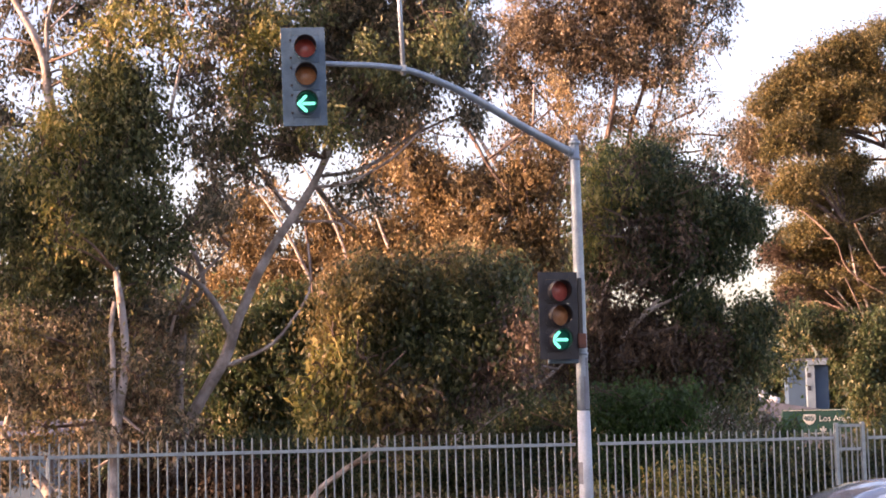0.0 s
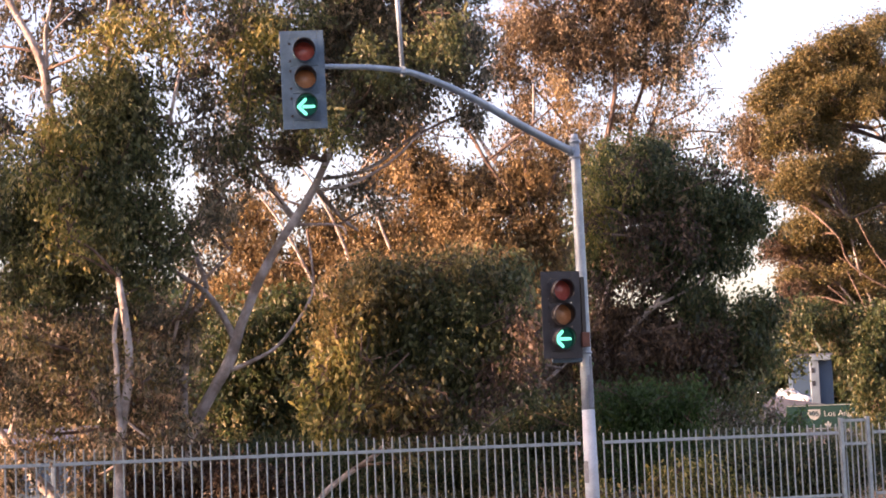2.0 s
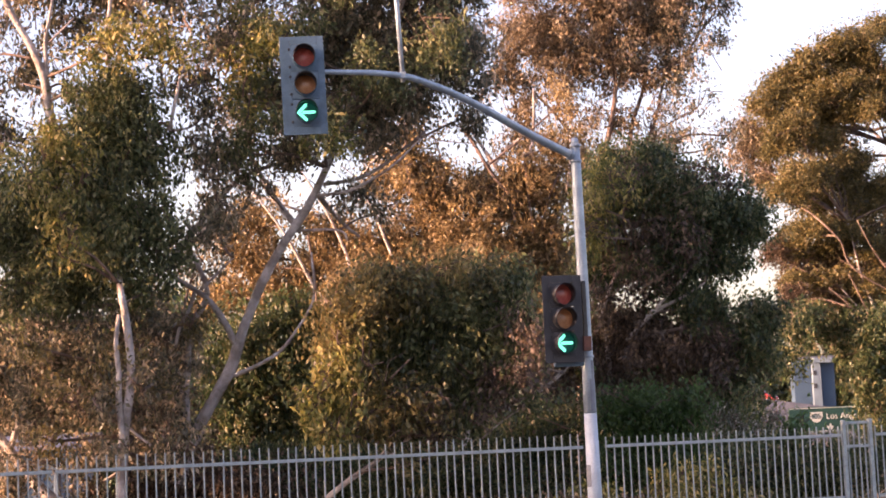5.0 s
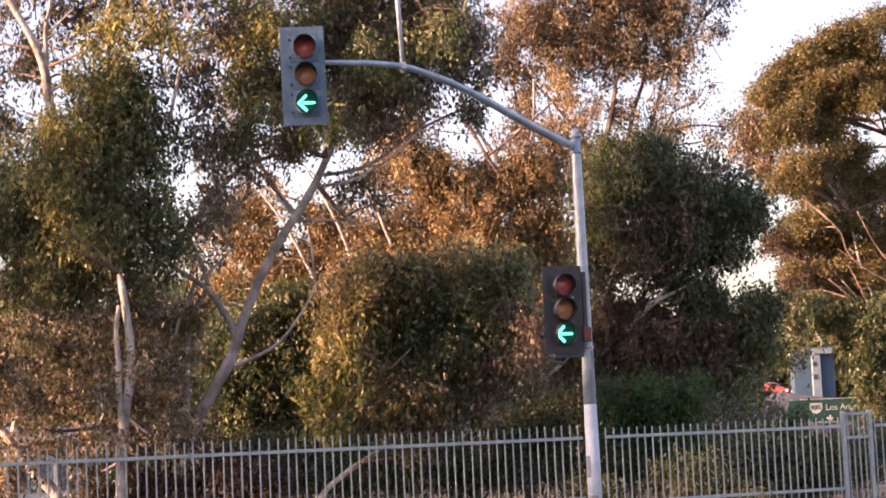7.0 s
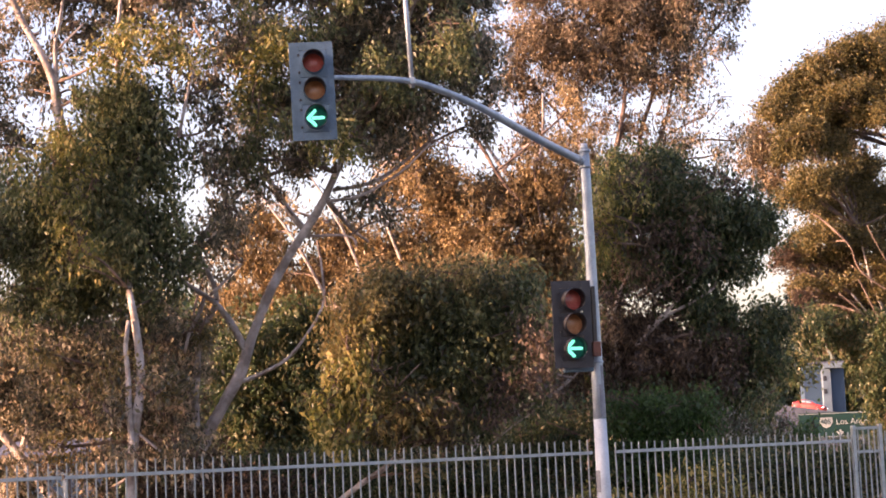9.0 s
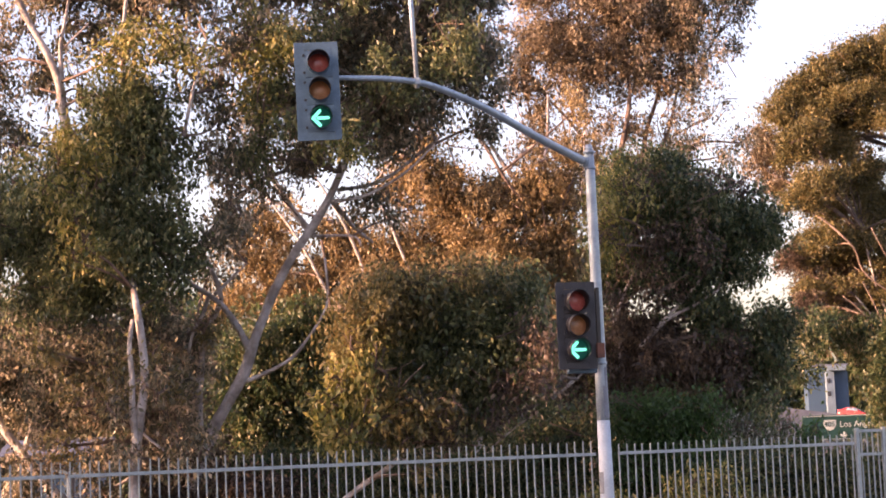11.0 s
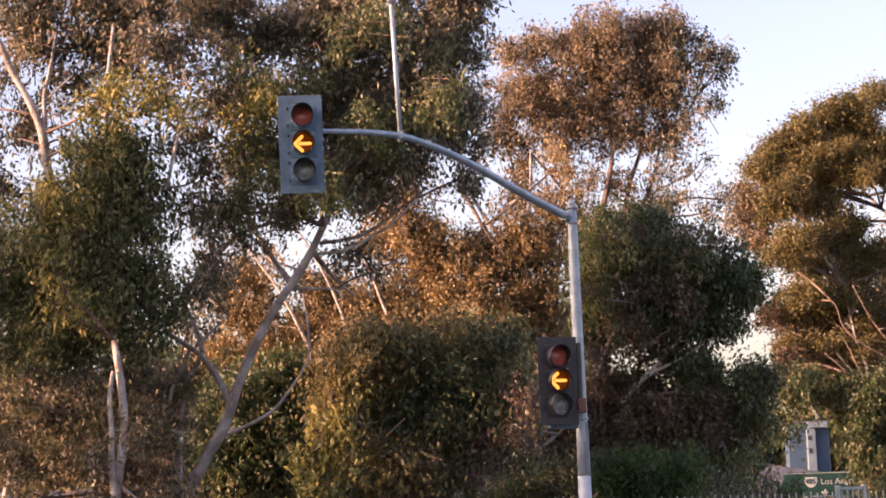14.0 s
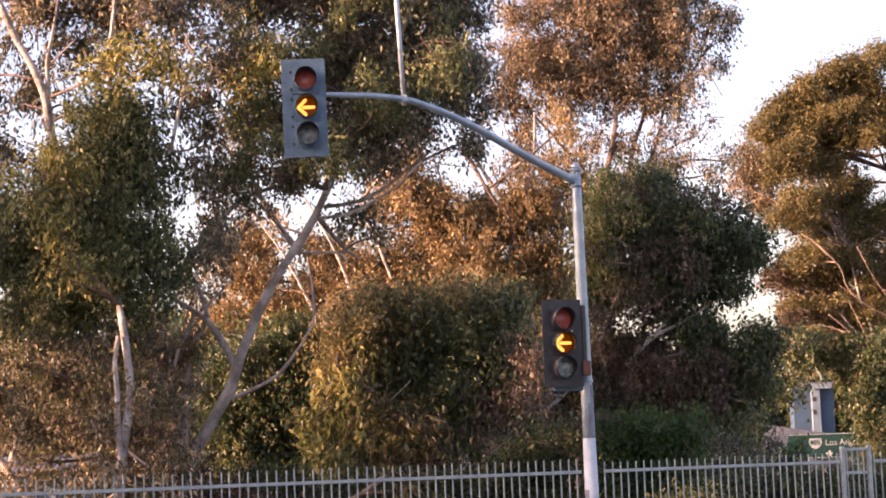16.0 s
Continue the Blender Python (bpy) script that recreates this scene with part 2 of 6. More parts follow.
# ---- traffic signal ----
def tunnel_visor(parent, at, mat, depth=0.22, radius=0.139):
    """An open tube with a slanted mouth, longer above than below; its axis is -y."""
    bm = bmesh.new()
    sides = 28
    rows = []
    for r, k in ((radius, 0), (radius, 1), (radius - 0.006, 1), (radius - 0.006, 0)):
        ring = []
        for s in range(sides):
            w = 2 * math.pi * s / sides
            reach = depth * (0.80 + 0.20 * math.sin(w))
            ring.append(bm.verts.new((r * math.cos(w), -0.01 - reach * k, r * math.sin(w))))
        rows.append(ring)
    for a, b in zip(rows, rows[1:]):
        for s in range(sides):
            fc = bm.faces.new((a[s], a[(s + 1) % sides], b[(s + 1) % sides], b[s]))
            fc.smooth = True
    bmesh.ops.recalc_face_normals(bm, faces=bm.faces[:])
    ob = part("visor", bm, mat, parent)
    ob.location = at
    ob.data.materials.append(VISOR_IN)
    for fc in ob.data.polygons:
        c = fc.center
        if (c.x ** 2 + c.z ** 2) ** 0.5 < radius * 0.985:
            fc.material_index = 1
    return ob


def lens(parent, at, mat, radius=0.131):
    bm = bmesh.new()
    m = Matrix.Rotation(radians(90), 4, "X")
    rings = lathe(bm, [(radius, 0.0), (radius * 0.8, 0.016), (radius * 0.5, 0.028), (radius * 0.2, 0.034), (0.004, 0.035)], 28, m)
    bm.faces.new(rings[-1])
    ob = part("lens", bm, mat, parent)
    ob.location = at
    return ob


def stroke(bm, a, b, w, y, thick=0.012):
    """A bar with round ends in the xz plane."""
    d = (Vector(b) - Vector(a)).normalized()
    base = math.atan2(d.y, d.x)
    pts = []
    for end, turn in ((b, -math.pi / 2), (a, math.pi / 2)):
        for k in range(7):
            t = base + turn + math.pi * k / 6
            pts.append((end[0] + w * math.cos(t), end[1] + w * math.sin(t)))
    fr = [bm.verts.new((px, y, pz)) for px, pz in pts]
    bk = [bm.verts.new((px, y + thick, pz)) for px, pz in pts]
    bm.faces.new(fr)
    for k in range(len(fr)):
        j = (k + 1) % len(fr)
        bm.faces.new((fr[k], bk[k], bk[j], fr[j]))


def arrow_module(parent, at, back, light, label, r):
    """The lamp unit with its left arrow, which comes forward when lit and lies deep in the shell when not."""
    bm = bmesh.new()
    m = Matrix.Rotation(radians(90), 4, "X")
    rings = lathe(bm, [(r, 0.0), (r, 0.006), (0.006, 0.008)], 28, m)
    bm.faces.new(rings[-1])
    bm.faces.new(rings[0][::-1])
    ob = part("arrow_lamp", bm, back, parent, label)
    ob.location = at
    bm = bmesh.new()
    k = r / 0.126
    stroke(bm, (-0.100 * k, 0.0), (-0.012 * k, 0.090 * k), 0.020 * k, -0.016)
    stroke(bm, (-0.100 * k, 0.0), (-0.012 * k, -0.090 * k), 0.020 * k, -0.0165)
    stroke(bm, (-0.036 * k, 0.0), (0.088 * k, 0.0), 0.019 * k, -0.017)
    bmesh.ops.recalc_face_normals(bm, faces=bm.faces[:])
    part("arrow", bm, light, ob)
    return ob


def plate(w, h, off):
    """A backplate: a frame made of strips round the lamp sections, with folded edges."""
    bm = bmesh.new()
    iw, ih = 0.338, 1.034
    left, right = -w / 2 + off, w / 2 + off
    box(bm, ((left - iw / 2) / 2, 0, 0), (-iw / 2 - left, 0.006, h), 0.002)
    box(bm, ((right + iw / 2) / 2, 0, 0), (right - iw / 2, 0.006, h), 0.002)
    box(bm, (0, 0, (h + ih) / 4), (iw - 0.002, 0.006, (h - ih) / 2), 0.002)
    box(bm, (0, 0, -(h + ih) / 4), (iw - 0.002, 0.006, (h - ih) / 2), 0.002)
    for s in (-1, 1):
        box(bm, (off + s * (w / 2 - 0.004), 0.010, 0), (0.008, 0.02, h), 0.002)
        box(bm, (off, 0.010, s * (h / 2 - 0.004)), (w - 0.018, 0.02, 0.008), 0.002)
    return bm


def signal_head(name, m, shell, plate_w, plate_h, off_x, r, label, group="traffic signal heads"):
    """Three lamp sections one above another; it faces -y in its own space."""
    head = empty(name, m, label, "traffic light", group)
    part("backplate", plate(plate_w, plate_h, off_x), shell, head)
    mods = {}
    for k, (z, lm) in enumerate(((0.345, LENS_RED), (0.0, LENS_AMBER), (-0.345, LENS_GREEN))):
        bm = bmesh.new()
        # shell of a section: back box and a front door with a round opening
        box(bm, (0, 0.13, z), (0.335, 0.20, 0.338), 0.02)
        part("section", bm, shell, head)
        bm = bmesh.new()
        seg = 32
        outer, inner, deep = [], [], []
        for s in range(seg):
            w = 2 * math.pi * s / seg
            c, q = math.cos(w), math.sin(w)
            e = 0.1685 / max(abs(c), abs(q))
            outer.append(bm.verts.new((e * c, -0.006, z + e * q)))
            inner.append(bm.verts.new((r * c, -0.010, z + r * q)))
            deep.append(bm.verts.new((r * c, 0.028, z + r * q)))
        for s in range(seg):
            t = (s + 1) % seg
            bm.faces.new((outer[s], outer[t], inner[t], inner[s]))
            bm.faces.new((inner[s], inner[t], deep[t], deep[s]))
        bmesh.ops.recalc_face_normals(bm, faces=bm.faces[:])
        door = part("lamp_door", bm, shell, head)
        for hz in (-0.11, 0.11):
            part("hinge", boxed((-0.178, -0.012, z + hz), (0.03, 0.022, 0.03), 0.005), VISOR_IN, head)
        tunnel_visor(head, (0, 0, z), shell, 0.22, r + 0.007)
        lens(head, (0, 0.020, z), lm, r - 0.001)
    mods["green"] = arrow_module(head, (0, -0.022, -0.345), BACK_GREEN, ARROW_GREEN, "green left arrow lamp", r - 0.006)
    mods["amber"] = arrow_module(head, (0, 0.10, 0.0), BACK_AMBER, ARROW_AMBER, "amber left arrow lamp", r - 0.006)
    return head, mods


POLE = Vector((1.95, 27.10, 4.07))
pole_top = Vector((1.94, 27.10, 6.00))
pole = empty("signal_pole", pose(POLE.x, POLE.y, 0.15), "tapered galvanised steel signal pole with curved mast arm, white-painted lower shaft", "signal pole")
lean = (pole_top.x - POLE.x) / (pole_top.z - POLE.z)


def on_pole(z):
    return Vector((lean * (z - POLE.z), 0, z - 0.15))


Z_WHITE = 2.09
part("shaft", tube(bmesh.new(), smooth_path([on_pole(Z_WHITE), on_pole(4.2), on_pole(pole_top.z)], 3), 0.090, 0.068, 20), STEEL, pole, "galvanised upper shaft")
part("lower_shaft", tube(bmesh.new(), [on_pole(0.35), on_pole(1.2), on_pole(Z_WHITE + 0.0)], 0.108, 0.0915, 20), POLE_WHITE, pole, "white-painted lower shaft")
part("base_plate", boxed((on_pole(0.2).x, 0, 0.02), (0.42, 0.42, 0.04), 0.006), STEEL, pole)
part("base_cover", tube(bmesh.new(), [on_pole(0.19), on_pole(0.36)], 0.17, 0.125, 20), STEEL, pole)
part("cap", tube(bmesh.new(), [on_pole(pole_top.z), on_pole(pole_top.z + 0.035), on_pole(pole_top.z + 0.085)], 0.062, 0.042, 20), STEEL, pole)
for z in (2.905, pole_top.z - 0.03, pole_top.z - 0.26):
    part("clamp_band", tube(bmesh.new(), [on_pole(z - 0.02), on_pole(z + 0.02)], 0.098 if z < 3 else 0.084, 0.098 if z < 3 else 0.084, 20), STEEL, pole)
arm_path = [Vector(p) - Vector((POLE.x, POLE.y, 0.15)) for p in (
    (1.89, 27.10, 5.83), (1.37, 26.40, 5.99), (0.95, 25.90, 6.15), (0.56, 25.40, 6.30), (0.17, 24.90, 6.42), (-0.20, 24.50, 6.51),
    (-0.46, 24.20, 6.54), (-0.84, 23.80, 6.52), (-1.12, 23.50, 6.48), (-1.46, 23.20, 6.44))]
part("mast_arm", tube(bmesh.new(), smooth_path(arm_path, 4), 0.062, 0.030, 16), STEEL, pole, "curved tapering mast arm")
part("arm_flange", tube(bmesh.new(), [arm_path[0], arm_path[0] + (arm_path[1] - arm_path[0]).normalized() * 0.10], 0.078, 0.072, 16), STEEL, pole)


def paint_patch(z0, z1, w0, w1, mat):
    """A thin coat on a stretch of the shaft, between two directions round it."""
    bm = bmesh.new()
    rows = []
    for z in np.linspace(z0, z1, 5):
        c, r = on_pole(z), 0.108 + (0.0915 - 0.108) * (z - 0.35) / (Z_WHITE - 0.35) + 0.003
        rows.append([bm.verts.new(c + Vector((r * math.cos(w), r * math.sin(w), 0))) for w in np.linspace(radians(w0), radians(w1), 8)])
    for a, b in zip(rows, rows[1:]):
        for k in range(7):
            fc = bm.faces.new((a[k], a[k + 1], b[k + 1], b[k]))
            fc.smooth = True
    return part("paint_patch", bm, mat, pole, "grey paint patch on the shaft")


paint_patch(1.05, 1.36, 175, 245, POLE_GREY)
paint_patch(0.55, 0.80, 200, 290, POLE_GREY)
paint_patch(2.12, 2.58, 278, 352, POLE_GREY)
paint_patch(2.55, 2.85, 300, 350, POLE_GREY)
# detector riser on the arm
ra, rb = Vector((-0.46, 24.20, 6.46)), Vector((-0.53, 24.20, 8.31))
riser = empty("detector_riser", pose(ra.x, ra.y, ra.z), "slim galvanised riser pipe with small detector camera on top", "riser pipe")
part("pipe", tube(bmesh.new(), [Vector((0, 0, 0)), (rb - ra) * 0.5, rb - ra], 0.032, 0.032, 12), STEEL, riser)
part("detector", boxed((rb - ra) + Vector((0.0, -0.05, 0.05)), (0.11, 0.26, 0.10), 0.02), POLE_WHITE, riser, "white detector camera housing")
part("bracket", boxed((rb - ra) + Vector((0, 0, -0.02)), (0.05, 0.05, 0.06), 0.008), STEEL, riser)
part("clamp", boxed(Vector((-0.46, 24.20, 6.54)) - ra, (0.09, 0.15, 0.09), 0.012), STEEL, riser)

h1 = Vector((-1.65, 23.00, 6.24))
head_1, lamps_1 = signal_head("mast_signal", pose(h1.x, h1.y, h1.z, 0, -1.0, 6), HEAD_GREY, 0.545, 1.235, -0.022, 0.132,
                              "weathered grey three-section left-turn arrow signal on the mast arm")
part("mount_bracket", boxed((0.1, 0.25, 0.15), (0.10, 0.06, 0.10), 0.01), STEEL, head_1)
h2 = Vector((1.62, 26.75, 3.44))
head_2, lamps_2 = signal_head("pole_signal", pose(h2.x, h2.y, h2.z, 0, 0, 15), HEAD_BLACK, 0.58, 1.24, 0.0, 0.150,
                              "black three-section left-turn arrow signal clamped to the pole")
part("side_bracket", boxed((0.335, 0.05, 0.08), (0.06, 0.10, 0.92), 0.012), VISOR_IN, head_2)
part("upper_arm", boxed((0.26, 0.16, 0.47), (0.14, 0.06, 0.06), 0.01), HEAD_BLACK, head_2)
part("lower_arm", boxed((0.10, 0.14, -0.64), (0.44, 0.08, 0.07), 0.015), HEAD_GREY, head_2)
part("terminal_box", boxed((0.335, 0.02, -0.36), (0.12, 0.14, 0.21), 0.012), RUSTY, head_2, "rusty brown terminal box")


# ---- fence ----
PITCH = 0.141


def fence_panel(x0, x1, label, zt=1.80, over=0.20, low=0.66):
    """A run of upright steel pickets on two rails, along the line of the pavement."""
    c = math.cos(math.atan(0.43))
    run = (x1 - x0) / c
    m = pose(x0, fence_y(x0), 0.15, 0, 0, math.degrees(math.atan(0.43)))
    f = empty("fence", m, label, "fence", "fence panels")
    part("top_rail", boxed((run / 2, -0.022, zt - over - 0.15), (run, 0.026, 0.05), 0.005), FENCE_PAINT, f)
    part("lower_rail", boxed((run / 2, -0.022, low - 0.15), (run, 0.026, 0.05), 0.005), FENCE_PAINT, f)
    bm = boxed((0, 0, (zt - 0.15) / 2), (0.019, 0.019, zt - 0.15), 0.0)
    first = part("picket", bm, FENCE_PAINT, f)
    first.location = (0.03, 0.003, 0)
    n = int((run - 0.06) / PITCH)
    rnd = random.Random(int(x0 * 10) + 5)
    for k in range(1, n + 1):
        p = new("picket", first.data)
        p.parent = f
        p.location = (0.03 + k * PITCH, 0.003, rnd.uniform(-0.012, 0.012))
        p.rotation_euler = (0, radians(rnd.gauss(0, 0.25)), 0)
    return f


fence_panel(-14.0, -5.64, "grey painted steel picket fence with flat rails")
fence_panel(-5.60, 2.00, "grey painted steel picket fence with flat rails")
fence_panel(2.36, 6.44, "grey painted steel picket fence with flat rails", 1.75, 0.15, 0.57)
fence_panel(7.06, 13.0, "grey painted steel picket fence with flat rails", 1.74, 0.15, 0.57)
# gate
gx = 6.47
gate = empty("fence_gate", pose(gx, fence_y(gx), 0.15, 0, 0, math.degrees(math.atan(0.43))), "narrow grey steel gate between two square posts", "gate")
for px, hh in ((0.03, 1.70), (0.56, 1.71)):
    part("post", boxed((px, -0.01, hh / 2), (0.068, 0.068, hh), 0.008), FENCE_PAINT, gate)
part("gate_rail", boxed((0.295, -0.01, 1.65), (0.44, 0.04, 0.05), 0.005), FENCE_PAINT, gate)
part("gate_rail", boxed((0.295, -0.01, 1.26), (0.44, 0.04, 0.05), 0.005), FENCE_PAINT, gate)
for k in range(4):
    part("picket", boxed((0.13 + k * 0.11, 0.012, 0.83), (0.02, 0.02, 1.62)), FENCE_PAINT, gate)


# ---- far things ----
def far_house(name, m, w, d, h, label, wall, pitch=1.2):
    house = empty(name, m, label, "building")
    part("wall", boxed((0, 0, h / 2), (w, d, h), 0.03), wall, house)
    bm = bmesh.new()
    e = 0.6
    v = [bm.verts.new(p) for p in ((-w / 2 - e, -d / 2 - e, h), (w / 2 + e, -d / 2 - e, h), (w / 2 + e, d / 2 + e, h), (-w / 2 - e, d / 2 + e, h),
                                   (-w / 2 - e, 0, h + pitch), (w / 2 + e, 0, h + pitch))]
    for q in ((0, 1, 5, 4), (2, 3, 4, 5), (0, 4, 3), (1, 2, 5), (3, 2, 1, 0)):
        bm.faces.new([v[i] for i in q])
    part("roof", bm, ROOFING, house)
    for k in range(3):
        x = (k - 1) * w / 3.4
        win = part("window", boxed((x, -d / 2 - 0.03, h * 0.55), (w / 7, 0.1, h * 0.4), 0.02), wall, house)
        part("pane", boxed((x, -d / 2 - 0.085, h * 0.55), (w / 7 - 0.16, 0.02, h * 0.4 - 0.16)), WINDOW_DARK, win)
    return house


tower = empty("tall_building", pose(53.60, 280.00, -0.2), "blue-grey concrete building with pale column and cornice", "building")
part("wall", boxed((-1.61, 1.5, 5.93), (2.67, 3.0, 11.86), 0.05), WALL_BLUE, tower)
part("wall", boxed((2.03, 1.8, 5.68), (2.26, 3.0, 11.36), 0.05), WALL_BLUE, tower)
part("column", boxed((0.31, -0.4, 5.76), (1.25, 1.0, 11.52), 0.05), WALL_SKY, tower, "pale concrete column")
part("cornice", boxed((1.23, -0.6, 11.78), (2.84, 1.6, 0.75), 0.05), WALL_SKY, tower, "pale projecting cornice")
part("roof", boxed((0.0, 1.6, 12.29), (6.43, 3.4, 0.3), 0.03), ROOFING, tower)
for z in (8.02, 9.94):
    part("window", boxed((0.06, -0.93, z), (0.5, 0.08, 0.7), 0.02), WINDOW_DARK, tower)
# raised motorway ramp with its parapet
ra0, ra1 = Vector((37.35, 250.00, 6.17)), Vector((70.69, 250.00, 0.57))
ramp = tagged(new("ramp"), "raised concrete motorway ramp", kind="structure")
run = (ra1 - ra0).length
ramp.matrix_basis = pose(ra0.x, ra0.y, ra0.z, 0, math.degrees(math.asin((ra0.z - ra1.z) / run)), 0)
part("deck", boxed((run / 2, 4.0, -4.0), (run, 9.0, 8.0), 0.02), ROOFING, ramp)
part("parapet", boxed((run / 2, -0.35, 0.12), (run, 0.25, 0.24), 0.02), ROOFING, ramp)
c = Vector((-12.83, 60.00, 1.60))
far_house("pale_house", pose(c.x, c.y, -0.2, 0, 0, 4), 2.1, 5, 2.3, "pale plastered house with low roof seen through trunks", WALL_SKY, 0.5)

# freeway sign
s0 = Vector((18.96, 95.00, 2.13))
sign = empty("road_sign", pose(s0.x, s0.y, -0.2), "large green motorway sign with white lettering on two posts", "road sign")
sw, sh = 4.3, 1.25
zc = s0.z + 0.2
part("panel", boxed((0, 0, zc), (sw, 0.08, sh), 0.02), SIGN_GREEN, sign)
for k in (-1, 1):
    part("post", boxed((k * 1.4, 0.16, (zc + 0.4) / 2), (0.18, 0.18, zc + 0.4), 0.01), STEEL, sign)
    part("border", boxed((0, -0.045, zc + k * (sh / 2 - 0.05)), (sw - 0.1, 0.012, 0.03)), SIGN_WHITE, sign)
bm = bmesh.new()
pts = [(-0.30, 0.24), (0.30, 0.24), (0.33, 0.0), (0.18, -0.22), (0, -0.30), (-0.18, -0.22), (-0.33, 0.0)]
fr = [bm.verts.new((x - 0.78, -0.052, zc + 0.14 + z)) for x, z in pts]
bk = [bm.verts.new((x - 0.78, -0.041, zc + 0.14 + z)) for x, z in pts]
bm.faces.new(fr)
for k in range(7):
    bm.faces.new((fr[k], bk[k], bk[(k + 1) % 7], fr[(k + 1) % 7]))
bmesh.ops.recalc_face_normals(bm, faces=bm.faces[:])
shield = part("shield", bm, SIGN_WHITE, sign, "white route shield")


def lettering(name, words, size, at, mat, parent):
    cu = bpy.data.curves.new(name, "FONT")
    cu.body, cu.size, cu.extrude, cu.align_x, cu.align_y = words, size, 0.008, "LEFT", "CENTER"
    ob = new(name, cu)
    ob.data.materials.append(mat)
    ob.parent = parent
    ob.matrix_basis = Matrix.Translation(at) @ Matrix.Rotation(radians(90), 4, "X")
    return ob


lettering("lettering", "405", 0.36, (-1.08, -0.062, zc + 0.16), SIGN_GREEN, shield)
lettering("lettering", "Los Angeles", 0.42, (-0.30, -0.052, zc + 0.14), SIGN_WHITE, sign)
bm = bmesh.new()
stroke(bm, (0.0, -0.30), (0.0, -0.52), 0.05, 0, 0.01)
stroke(bm, (-0.14, -0.40), (0.0, -0.52), 0.05, 0.001, 0.01)
stroke(bm, (0.14, -0.40), (0.0, -0.52), 0.05, 0.002, 0.01)
bmesh.ops.translate(bm, verts=bm.verts[:], vec=(-0.1, -0.056, zc + 0.02))
part("down_arrow", bm, SIGN_WHITE, sign)


